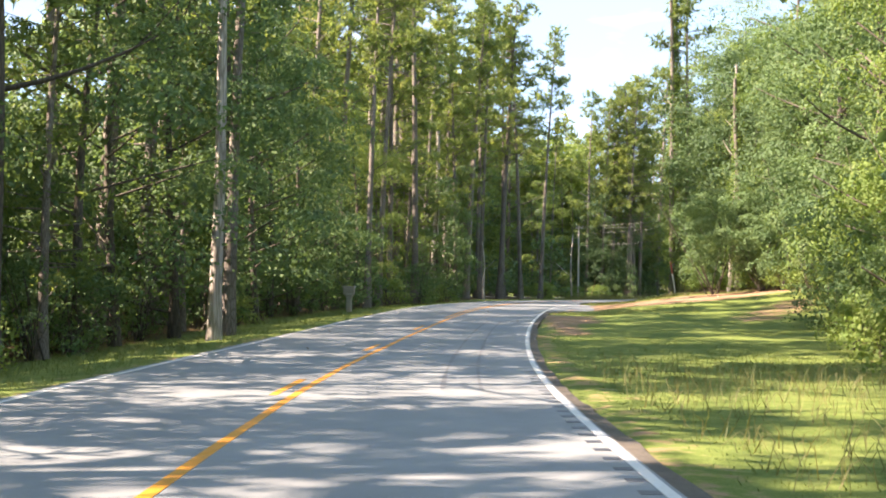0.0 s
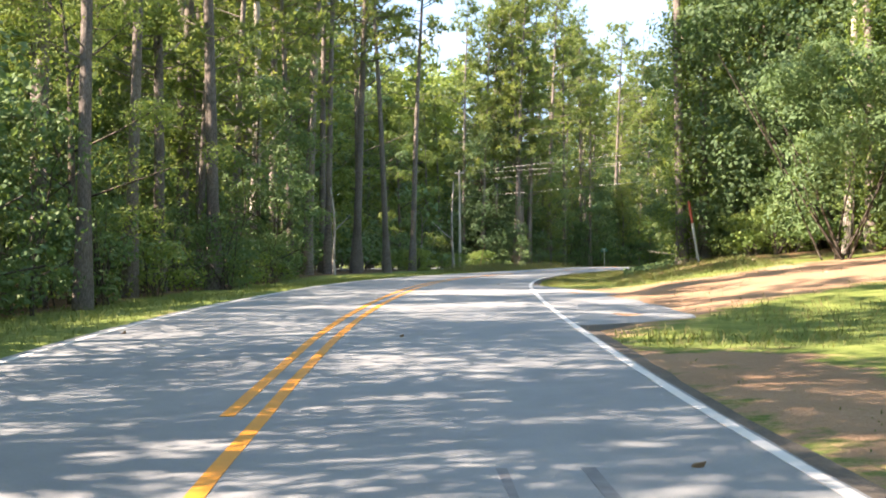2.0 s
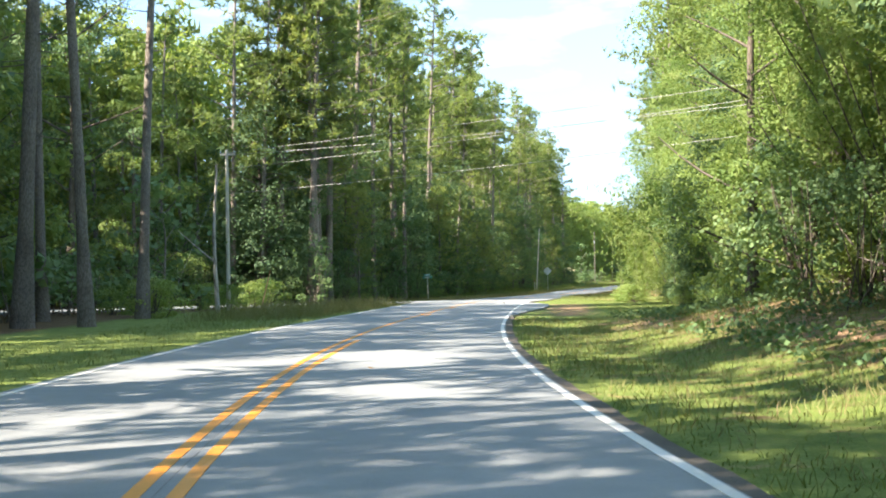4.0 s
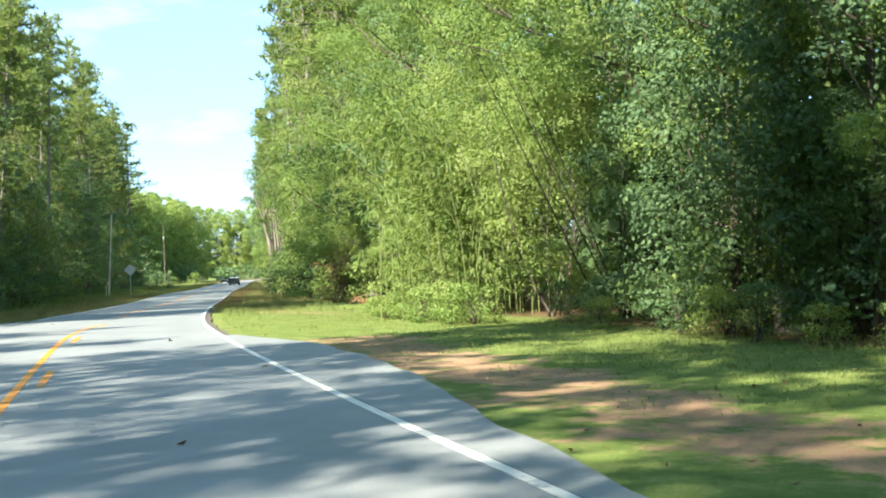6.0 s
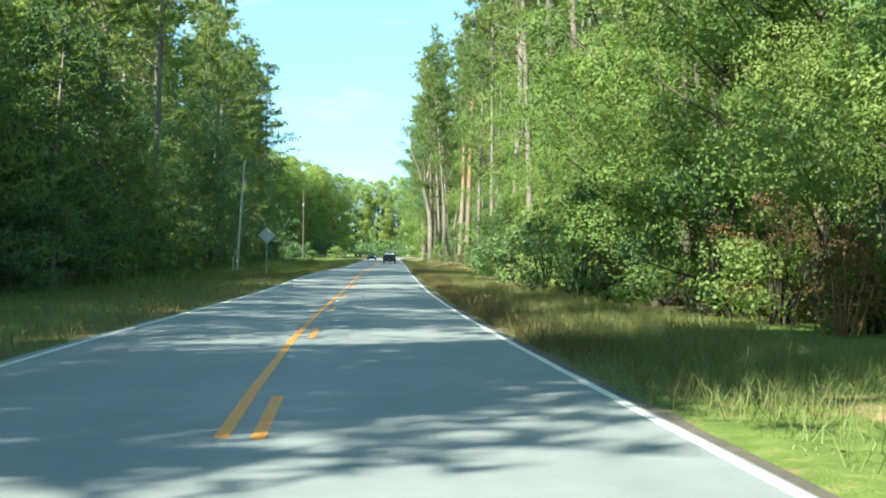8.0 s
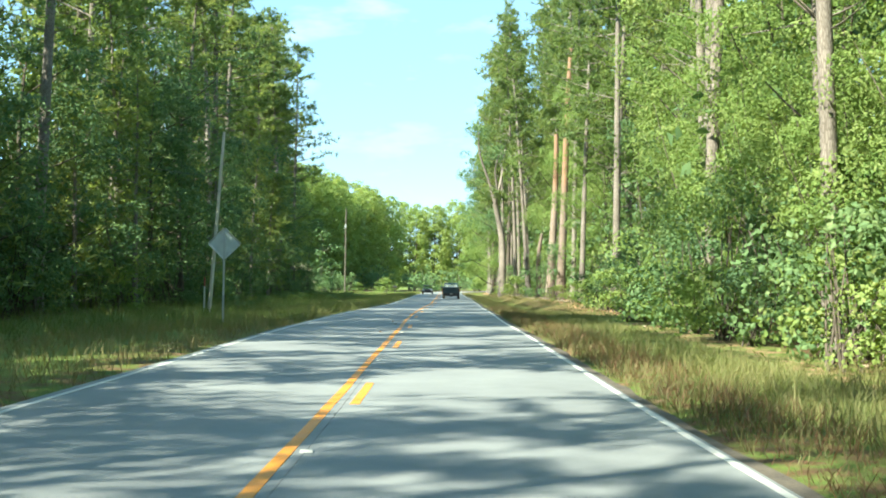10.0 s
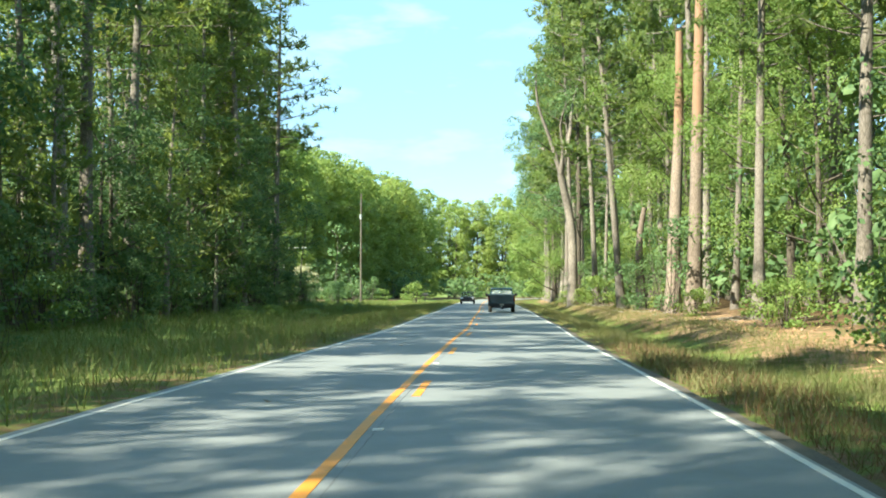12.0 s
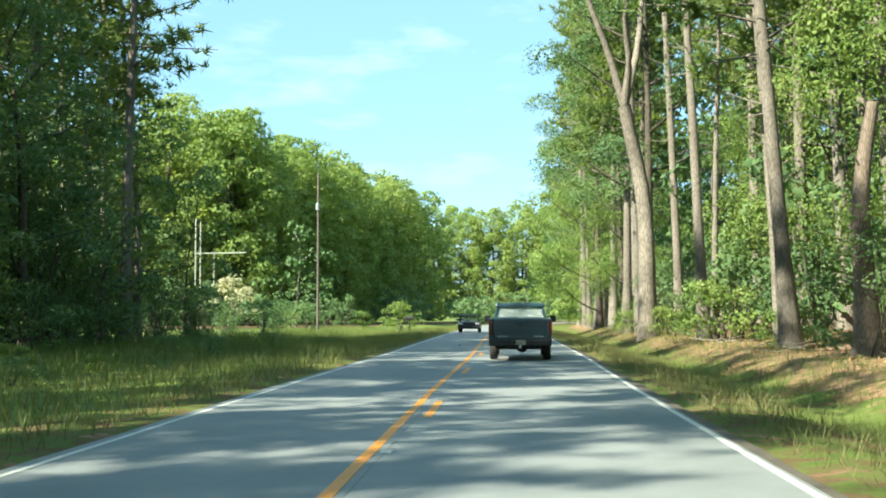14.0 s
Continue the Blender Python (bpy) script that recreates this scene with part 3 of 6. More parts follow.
apron(111.0, 131.0, (111, 116, 120.5, 126, 128.5, 131), (3.8, 4.4, 4.95, 4.98, 4.5, 3.8), "grey asphalt pull-off beside the road")
# the mouth of the side road and its first stretch
# Unseen beyond the mouth; laid along the sun's bearing to let light in.
u = np.linspace(0, 1, 40)
mid_s, mid_o = 143.0 - 21.0 * u, -3.7 - 30.3 * u
half = 3.0 + 3.6 * np.exp(-u * 33 / 3.0)
away = place(mid_s, mid_o, 0.0)
away[:, 2] += -0.006 - 0.05 * ease(0.0, 0.3, u)
lo, hi = place(mid_s - half * 1.1, mid_o, 0.0), place(mid_s + half * 1.1, mid_o, 0.0)
lo[:, 2], hi[:, 2] = away[:, 2], away[:, 2]
rows_ = np.vstack([lo, hi, lo - [0, 0, 0.3], hi - [0, 0, 0.3]])
m = len(u)
quads_ = [(i, m + i, m + i + 1, i + 1) for i in range(m - 1)] + [(i, i + 1, 2 * m + i + 1, 2 * m + i) for i in range(m - 1)] + [(m + i, 3 * m + i, 3 * m + i + 1, m + i + 1) for i in range(m - 1)]
tagged(part("side_road", mesh_of("side_road", rows_, quads_, ASPHALT)), "pale worn asphalt of a side road's mouth", "road", kind="structure")
for side in (-1, 1):
    ss = np.arange(16, 44, 1.0)
    o = np.interp(ss, [16, 44], [2.18 + side * 0.3, 1.98 + side * 0.27])
    wide = 0.034 + 0.012 * np.sin(ss * 0.9 + side)
    strip("skid_mark", ss, o - wide, o + wide, 0.0035, 0.01, SKID, road)
for k in range(26):
    p = 6 + k * 0.55
    strip("rumble_groove", [p, p + 0.16], 3.36, 3.52, 0.003, 0.01, TAR, road)

# ---- plants: prototypes ----
rng = np.random.default_rng(11)


def unit(v):
    return v / np.maximum(np.linalg.norm(v, axis=-1, keepdims=True), 1e-9)


def tube(points, radii, sides=7):
    p, r = np.array(points, float), np.array(radii, float)
    d = unit(np.gradient(p, axis=0))
    ref = np.where(np.abs(d[:, 2:3]) > 0.9, [[1.0, 0, 0]], [[0, 0, 1.0]])
    u = unit(np.cross(d, ref))
    w = np.cross(d, u)
    a = np.linspace(0, 2 * np.pi, sides, endpoint=False)
    v = p[:, None] + r[:, None, None] * (np.cos(a)[None, :, None] * u[:, None] + np.sin(a)[None, :, None] * w[:, None])
    f = [(i * sides + k, i * sides + (k + 1) % sides, (i + 1) * sides + (k + 1) % sides, (i + 1) * sides + k) for i in range(len(p) - 1) for k in range(sides)]
    return v.reshape(-1, 3), f


def joined(pieces):
    """One body out of several tubes; each limb is tied to the first, the trunk."""
    vs, fs, n = [], [], 0
    for v, f in pieces:
        if n:
            fs.append((n, n + 1, int(((vs[0] - v[0]) ** 2).sum(1).argmin())))
        vs.append(v)
        fs += [tuple(i + n for i in q) for q in f]
        n += len(v)
    return np.vstack(vs), fs


def leaves(c, size, aspect=0.55, up=0.5, droop=0.0, jitter=0.35, facing=None):
    """Folded leaf blades at the points c. facing: which way each one looks, roughly."""
    n = len(c)
    nrm = unit(rng.normal(size=(n, 3)) + [0, 0, up]) if facing is None else unit(facing + rng.normal(size=(n, 3)) * 0.36)
    d = unit(np.cross(nrm, rng.normal(size=(n, 3))) + [0, 0, -droop])
    w = unit(np.cross(d, nrm))
    L = size * (1 + jitter * rng.uniform(-1, 1, n))[:, None]
    fold = np.cross(w, d) * L * 0.12
    v = np.stack([c - d * L * 0.5, c + w * L * aspect * 0.5 - fold, c + d * L * 0.5, c - w * L * aspect * 0.5 - fold], 1).reshape(-1, 3)
    k = np.arange(n) * 4
    return v, [q for a in k for q in ((a, a + 1, a + 2), (a, a + 2, a + 3))]


def shells(centres, radii, per):
    """Points over the upper and outer side of ragged clumps, and the way out of each clump."""
    c, out = [], []
    for e, r in zip(centres, radii):
        m = int(per * rng.uniform(0.6, 1.4))
        d = unit(rng.normal(size=(m, 3)) + [0, 0, 0.45])
        ragged = rng.uniform(0.72, 1.08, m) + 0.22 * np.sin(d[:, 0] * 5 + e[0] * 3) * np.cos(d[:, 1] * 4 + e[2])
        c.append(e + d * np.array([r, r, r * 0.62]) * ragged[:, None])
        out.append(d)
    return np.vstack(c), np.vstack(out)


def needles(c, length, count, width=0.035, up=0.5):
    """Tufts of needles at the points c."""
    n = len(c) * count
    b = np.repeat(c, count, 0)
    d = unit(rng.normal(size=(n, 3)) + [0, 0, up])
    w = unit(np.cross(d, rng.normal(size=(n, 3)))) * width
    L = length * rng.uniform(0.7, 1.2, n)[:, None]
    v = np.stack([b - w, b + w, b + d * L], 1).reshape(-1, 3)
    return v, [(3 * i, 3 * i + 1, 3 * i + 2) for i in range(n)]


def limb(start, direction, length, bend, n=4):
    d = unit(np.array(direction, float))
    side = unit(rng.normal(size=3)) * bend
    return np.array([np.array(start) + d * length * u + (side + [0, 0, bend * 0.8]) * length * u * u for u in np.linspace(0, 1, n)])


def stem(h, lean=0.03, wob=0.12, n=10, dx=0.0, dy=0.0):
    u = np.linspace(0, 1, n)
    a, b = rng.uniform(0, 6.28, 2)
    x = dx * u + lean * h * u * math.cos(a) + wob * np.sin(u * 5 + b) * u
    y = dy * u + lean * h * u * math.sin(a) + wob * np.cos(u * 4 + a) * u
    return np.c_[x, y, u * h - 0.25]


def on_stem(p, z):
    return np.array([np.interp(z, p[:, 2], p[:, k]) for k in range(3)])


def root_flare(h, r, n=10):
    u = np.linspace(0, 1, n)
    return r * ((1 - u) ** 0.75 * 0.86 + 0.14 * (1 - u)) + 0.015 + r * 0.6 * np.exp(-u * h / 0.55)


def pine(h, r, bare_share, branches, tufts, reach=2.6, count=7, stubs=8, needle=0.34, width=0.03, lean=0.03):
    """Trunk and crown meshes of a pine."""
    p = stem(h, lean)
    pieces = [tube(p, root_flare(h, r), 8)]
    c = []
    for k in range(branches):
        u = bare_share + (1 - bare_share) * ((k + rng.uniform(0, 1)) / branches) ** 0.9
        a = rng.uniform(0, 6.28)
        w = (u - bare_share) / (1 - bare_share)
        ln = reach * (0.35 + 0.65 * math.sin(min(1, w * 1.6 + 0.25) * 2.2)) * (1.05 - 0.75 * w) * rng.uniform(0.6, 1.15)
        b = limb(on_stem(p, u * h - 0.25), (math.cos(a), math.sin(a), rng.uniform(-0.1, 0.45)), ln, 0.12)
        pieces.append(tube(b, np.linspace(0.05, 0.012, len(b)) * (r / 0.2), 3))
        m = max(3, int(tufts / branches * rng.uniform(0.5, 1.5)))
        f = rng.uniform(0.3, 1.05, m)
        q = np.stack([np.interp(f, np.linspace(0, 1, len(b)), b[:, i]) for i in range(3)], 1)
        c.append(q + rng.normal(size=(m, 3)) * [0.32, 0.32, 0.16])
    for k in range(stubs):
        u = rng.uniform(0.2, bare_share + 0.1)
        a = rng.uniform(0, 6.28)
        b = limb(on_stem(p, u * h), (math.cos(a), math.sin(a), rng.uniform(-0.2, 0.3)), rng.uniform(0.4, 2.1), 0.15)
        pieces.append(tube(b, np.linspace(0.03, 0.008, len(b)), 3))
    v, f = joined(pieces)
    cv, cf = needles(np.vstack(c), needle, count, width)
    return mesh_of("trunk", v, f, BARK_PINE, smooth=True), mesh_of("crown", cv, cf, LEAF_PINE)


def hardwood(h, r, base, spread, clumps, per, leaf, bark, foliage, limbs=12, clump_r=1.1, lean=0.04, aspect=0.62, sides=7):
    """Trunk and crown meshes of a broad-leaved tree, with the crown from base (share of the height) upwards."""
    p = stem(h * 0.9, lean, 0.25)
    pieces = [tube(p, root_flare(h, r), sides)]
    ends = []
    for k in range(limbs):
        u = base + (0.97 - base) * (k + rng.uniform(0, 1)) / limbs
        a = k * 2.4 + rng.uniform(-0.5, 0.5)
        w = (u - base) / (1 - base)
        ln = spread * (0.45 + 0.6 * math.sin(math.pi * min(1, w * 0.8 + 0.2))) * rng.uniform(0.65, 1.1)
        b = limb(on_stem(p, u * h * 0.9), (math.cos(a), math.sin(a), 0.15 + 0.7 * w), ln, 0.15, 5)
        pieces.append(tube(b, np.linspace(0.3 * r, 0.02, len(b)), 4))
        ends += [b[-1], b[-2]]
    ends = np.array(ends + [p[-1], p[-1] + [0, 0, 0.6]])
    order = rng.permutation(len(ends))
    e = np.array([ends[order[k % len(ends)]] + rng.normal(size=3) * [0.55, 0.55, 0.4] * min(1.25, spread / 2.6) for k in range(clumps)])
    rad = clump_r * rng.uniform(0.6, 1.25, clumps)
    c, out = shells(e, rad, per)
    low = c[:, 2] < 0.25
    c[low, 2] = 0.25 + rng.uniform(0, 1.0, low.sum())
    v, f = joined(pieces)
    cv, cf = leaves(c, leaf, aspect, facing=out)
    return mesh_of("trunk", v, f, bark, smooth=True), mesh_of("crown", cv, cf, foliage)


def bush(h, w, clumps, per, leaf, foliage, bark=BARK_DARK, stems=9, aspect=0.6, clump_r=0.38, low=0.12, droop=0.0):
    """A shrub that is leafy to the ground, with a ragged outline."""
    pieces, c = [], []
    for k in range(stems):
        a = rng.uniform(0, 6.28)
        t = rng.uniform(0.1, 0.75)
        b = limb((rng.normal() * 0.15, rng.normal() * 0.15, -0.1), (math.cos(a) * t, math.sin(a) * t, 1), h * rng.uniform(0.6, 0.95), 0.14, 5)
        pieces.append(tube(b, np.linspace(0.03, 0.008, 5), 4))
    e, rad = [], []
    for k in range(clumps):
        a, u = rng.uniform(0, 6.28), rng.uniform(low, 1) ** 0.8
        q = w * math.sqrt(max(0.05, 1 - (u * 0.98) ** 2.2)) * rng.uniform(0.4, 1.0)
        e.append((math.cos(a) * q, math.sin(a) * q, u * h))
        rad.append(clump_r * rng.uniform(0.6, 1.3))
    c, out = shells(np.array(e), rad, per)
    c[:, 2] = np.maximum(c[:, 2], 0.04 + rng.uniform(0, 0.15, len(c)))
    v, f = joined(pieces)
    cv, cf = leaves(c, leaf, aspect, 0.6, droop, facing=out)
    return mesh_of("twig_frame", v, f, bark, smooth=True), mesh_of("foliage", cv, cf, foliage)


def bamboo(h, culms, per):
    """A clump of arching canes with long narrow leaves in hanging sprays."""
    pieces, c = [], []
    for k in range(culms):
        a = rng.uniform(0, 6.28)
        x, y = rng.normal(size=2) * 0.7
        hh = h * rng.uniform(0.6, 1.05)
        u = np.linspace(0, 1, 8)
        arch = rng.uniform(0.15, 0.5) * hh
        b = np.c_[x + math.cos(a) * arch * u**2.4, y + math.sin(a) * arch * u**2.4, hh * (u - 0.18 * u**4) - 0.1]
        pieces.append(tube(b, np.linspace(0.013, 0.004, 8), 4))
        f = rng.uniform(0.1, 1, per) ** 0.8
        q = np.stack([np.interp(f, u, b[:, i]) for i in range(3)], 1)
        way = unit(rng.normal(size=(per, 3)) * [1, 1, 0.25] + [math.cos(a) * 0.5, math.sin(a) * 0.5, -0.1])
        q = q + way * rng.uniform(0.15, 0.95, (per, 1))
        for j in range(8):
            d = unit(way + rng.normal(size=(per, 3)) * 0.5 + [0, 0, -0.25])
            c.append((q, d))
    q, d = np.vstack([x for x, _ in c]), np.vstack([x for _, x in c])
    n = len(q)
    L = rng.uniform(0.15, 0.28, (n, 1))
    w = unit(np.cross(d, rng.normal(size=(n, 3)) * 0.4 + [0, 0, 1])) * L * 0.085
    sag = np.array([0, 0, -0.12]) * L
    cv = np.stack([q, q + d * L * 0.4 + w, q + d * L + sag, q + d * L * 0.4 - w], 1).reshape(-1, 3)
    cf = [t for k in range(0, 4 * n, 4) for t in ((k, k + 1, k + 2), (k, k + 2, k + 3))]
    return (*[mesh_of("cane", v, f, CANE, smooth=True) for v, f in pieces], mesh_of("foliage", cv, cf, LEAF_BAMBOO))


CANE = surface("bamboo cane", (0.11, 0.16, 0.05), (0.25, 0.29, 0.12), rough=0.4)


def full_tree(h, w, clumps, per, leaf, foliage):
    """A tree whose crown reaches from the ground to a rounded top, lump upon lump, with no gaps through it."""
    p = stem(h * 0.9, 0.02, 0.3)
    pieces = [tube(p, root_flare(h, h * 0.013), 7)]
    e, rad = [], []
    for k in range(clumps):
        u = 0.04 + 0.94 * (k + rng.uniform(0, 1)) / clumps
        a = k * 2.4 + rng.uniform(-0.6, 0.6)
        r = w * (0.62 + 0.38 * math.sin(min(1.0, u * 1.5) * 1.57)) * math.sqrt(max(0.03, 1 - max(0.0, (u - 0.42) / 0.6) ** 2.3))
        r *= rng.uniform(0.62, 1.06) + 0.12 * math.sin(3 * a + 7 * u)
        e.append((math.cos(a) * r, math.sin(a) * r, u * h))
        rad.append(w * rng.uniform(0.22, 0.40))
        if k % 5 == 0:
            b = limb(on_stem(p, max(0.3, u * h * 0.85)), (math.cos(a), math.sin(a), 0.3), r * 0.8, 0.12, 4)
            pieces.append(tube(b, np.linspace(0.006 * h, 0.02, 4), 4))
    c, out = shells(np.array(e), rad, per)
    c[:, 2] = np.maximum(c[:, 2], 0.1 + rng.uniform(0, 0.8, len(c)))
    v, f = joined(pieces)
    cv, cf = leaves(c, leaf, 0.7, facing=out)
    return mesh_of("trunk", v, f, BARK_DARK, smooth=True), mesh_of("crown", cv, cf, foliage)


def proto(name, meshes, label, category, group):
    """A thing of two meshes, to be copied; its own first place is given by the first copy."""
    return dict(name=name, meshes=meshes, label=label, category=category, group=group, first=None)


def plant(k, s, o, scale=1.0, turn=None, label="", tall=1.0, up=0.0, at=None, lean=0.0):
    turn = rng.uniform(0, 360) if turn is None else turn
    p = at or spot(s, o, up)
    scale = scale * float(growth(s))
    m = pose(*p, lean, 0, turn) @ Matrix.Diagonal((scale, scale, scale * tall, 1))
    if k["first"] is None:
        ob = thing(k["name"], k["label"], k["category"], None, k["group"])
        for me in k["meshes"]:
            part(me.name.split(".")[0], me, ob)
        ob.matrix_world = m
        k["first"] = ob
    else:
        ob = copy_thing(k["first"], Matrix.Identity(4))
        ob.matrix_basis = m
    return tagged(ob, label or k["label"])


PINES = [proto("pine_tree", pine(h, r, b, n, t, reach, count=9, stubs=15, width=0.05, needle=0.44, lean=0.045), "tall pine with a bare brown trunk and tufted crown", "tree", "roadside pines")
         for h, r, b, n, t, reach in ((25, 0.21, 0.36, 48, 620, 4.0), (27, 0.235, 0.44, 46, 620, 4.2), (23, 0.18, 0.30, 48, 620, 3.7), (26, 0.19, 0.52, 42, 520, 3.6))]
LOW_PINES = [proto("young_pine", pine(h, r, 0.12, 40, 420, 2.3, width=0.045), "young pine with branches down to the ground", "tree", "young pines") for h, r in ((9, 0.09), (13, 0.12))]
OAKS = [proto("hardwood_tree", hardwood(h, r, b, sp, 42, 230, 0.135, BARK_DARK, LEAF_OAK, 14, 0.98, aspect=0.62), "leafy green hardwood tree at the wood's edge", "tree", "roadside hardwoods")
        for h, r, b, sp in ((14, 0.16, 0.14, 3.4), (17, 0.19, 0.2, 3.8), (11, 0.12, 0.06, 3.0), (20, 0.22, 0.28, 4.2))]
SAPLINGS = [proto("sapling", hardwood(h, 0.04, 0.1, 1.6, 20, 84, 0.125, BARK_DARK, LEAF_OAK, 9, 0.65, 0.08, 0.75), "thin green sapling under the trees", "tree", "saplings") for h in (4.0, 5.5, 7.0)]
LIMES = [proto("bright_hardwood", hardwood(h, r, 0.04, sp, 44, 400, 0.105, BARK_DARK, LEAF_LIME, 15, 0.98, aspect=0.55), "sunlit yellow-green hardwood covered in vines", "tree", "bright roadside hardwoods")
         for h, r, sp in ((12, 0.14, 3.4), (15, 0.16, 3.8), (9, 0.12, 3.0))]
BUSHES = [proto("shrub", bush(h, w, 19, 80, 0.105, m, clump_r=0.56, aspect=0.75, low=0.03), lab, "shrub", "roadside shrubs")
          for h, w, m, lab in ((2.2, 1.5, LEAF_OAK, "dark green shrub at the wood's edge"), (1.5, 1.3, LEAF_LIME, "bright green shrub at the wood's edge"), (3.2, 1.7, LEAF_OAK, "tall green shrub under the trees"))]
MOUNDS = [proto("vine_mound", bush(h, w, n, 380, 0.092, m, clump_r=r, aspect=0.48, low=0.03), lab, "bush", "overgrown roadside bushes")
          for h, w, n, r, m, lab in ((6.5, 2.5, 46, 0.72, LEAF_LIME, "tall mound of bright leafy vines and brush"), (8.5, 2.9, 54, 0.8, LEAF_LIME, "tall mound of bright leafy vines and brush"), (4.2, 2.1, 32, 0.6, LEAF_OAK, "dark green mound of vines and brush"))]
OVERHANGS = [proto("overhanging_tree", hardwood(h, 0.16, 0.44, 4.2, 46, 380, 0.104, BARK_DARK, LEAF_LIME, 16, 0.95, aspect=0.5), "vine-hung tree overhanging a dark hollow", "tree", "overhanging trees") for h in (12, 15)]
DARKS = [proto("dense_evergreen", full_tree(h, w, 74, 240, 0.155, LEAF_DARK), "dense dark evergreen tree on the bank", "tree", "dark evergreens")
         for h, w in ((14.0, 3.6), (11.5, 3.3))]
UNDER = [proto("understory_tree", full_tree(h, w, 52, 80, 0.25, LEAF_DARK), "dense dark evergreen under the pines", "tree", "understory evergreens")
         for h, w in ((7.6, 2.6), (6.0, 2.8))]
BAMBOOS = [proto("bamboo_clump", bamboo(h, 14, 54), "arching light green bamboo clump", "bamboo", "bamboo thicket") for h in (5.5, 8.0)]

FULL = [proto("grove_tree", full_tree(h, w, 84, 130, 0.46, LEAF_GROVE), "full-crowned tall hardwood of the far grove", "tree", "far grove trees")
        for h, w in ((26.0, 5.6), (24.0, 6.4), (28.0, 5.4))]
BROAD = [proto("broad_hardwood", hardwood(h, 0.24, 0.03, sp, 92, 120, 0.25, BARK_DARK, LEAF_LIME, 22, 1.15, aspect=0.78), "broad dense hardwood with a rounded crown", "tree", "broad hardwoods")
         for h, sp in ((16, 4.6), (18, 5.0), (14, 4.4))]

# Trees deep in the wood: simpler shapes, joined into one sheet of woodland.


def arrays(meshes):
    out = []
    for me in meshes:
        me.calc_loop_triangles()
        v, t = np.empty(3 * len(me.vertices)), np.empty(3 * len(me.loop_triangles), np.int32)
        me.vertices.foreach_get("co", v)
        me.loop_triangles.foreach_get("vertices", t)
        out.append((v.reshape(-1, 3), t.reshape(-1, 3)))
        bpy.data.meshes.remove(me)
    return out


DEEP = {"pine": [arrays(pine(h, 0.26, 0.3, 26, 230, 3.8, 3, 2, 0.9, 0.16)) for h in (25, 28)],
        "oak": [arrays(hardwood(h, 0.17, 0.06, 4.2, 28, 27, 0.48, BARK_GREY, LEAF_OAK, 9, 1.25, sides=4)) for h in (12, 17, 20)],
        "low": [arrays(hardwood(h, 0.08, 0.03, 2.6, 16, 19, 0.42, BARK_GREY, LEAF_OAK, 6, 1.1, sides=3)) for h in (6, 9)],
        "scrub": [arrays(bush(h, 1.7, 12, 13, 0.34, LEAF_OAK, stems=3, clump_r=0.7)) for h in (2.4, 3.6)]}


def woodland(name, label, spots):
    """One mesh of many trees. spots: kind, s, o, scale."""
    vs, ts, ix, n = [], [], [], 0
    g = np.random.default_rng(3)
    for kind, s, o, sc in spots:
        some = DEEP[kind]
        tree = some[g.integers(len(some))]
        a = g.uniform(0, 6.28)
        rot = np.array([[math.cos(a), -math.sin(a), 0], [math.sin(a), math.cos(a), 0], [0, 0, 1]]) * sc * growth(s)
        base = np.array(spot(s, o))
        for j, (v, t) in enumerate(tree):
            vs.append(v @ rot.T + base)
            ts.append(t + n)
            ix.append(np.full(len(t), j + (2 if kind == "pine" else 0)))
            n += len(v)
    me = mesh_fast(name, np.vstack(vs), np.vstack(ts), [BARK_GREY, LEAF_OAK, BARK_PINE, LEAF_PINE], np.concatenate(ix))
    return tagged(part(name, me), label, "woodland", kind="stuff")


def deep_rows(right, s0, s1, depths, step, weights, height=1.0):
    out = []
    g = np.random.default_rng(abs(int(s0 * 13 + s1 * 7 + depths[0] * 101)) + 3 * right)
    for d in depths:
        s = s0 + g.uniform(0, step)
        while s < s1:
            o = float(front(s, right)) + d + g.uniform(-1.2, 1.2)
            if right or side_lane(s, -o, 1.5) < 0.5:
                out.append((("pine", "oak", "low", "scrub")[g.choice(4, p=weights)], s, o if right else -o, g.uniform(0.85, 1.15) * height))
            s += step * g.uniform(0.6, 1.4)
    return out


# ---- woods ----
rng = np.random.default_rng(23)


def wood(right, s0, s1, rows, mix, step, depth0=0.0):
    """Rows of trees along one side. mix: row by row, the kinds and their weights."""
    g = np.random.default_rng(abs(int(s0 * 31 + s1 * 17 + depth0 * 101)) + 7 * right)
    for r in range(rows):
        s = s0 + g.uniform(0, step)
        while s < s1:
            kinds, weights = mix[min(r, len(mix) - 1)]
            k = kinds[g.choice(len(kinds), p=np.array(weights) / sum(weights))]
            k = k[g.integers(len(k))]
            o = float(front(s, right)) + depth0 + r * 3.4 + g.uniform(-0.7, 1.6)
            if right or side_lane(s, -o, 1.0) < 0.5:
                plant(k, s, o if right else -o, g.uniform(0.82, 1.18), g.uniform(0, 360), tall=g.uniform(0.9, 1.1) * (1.08 if right and s > 200 else 0.9 if not right and s > 168 else 1.0))
            s += step * g.uniform(0.55, 1.45) * (1 + 0.12 * r)


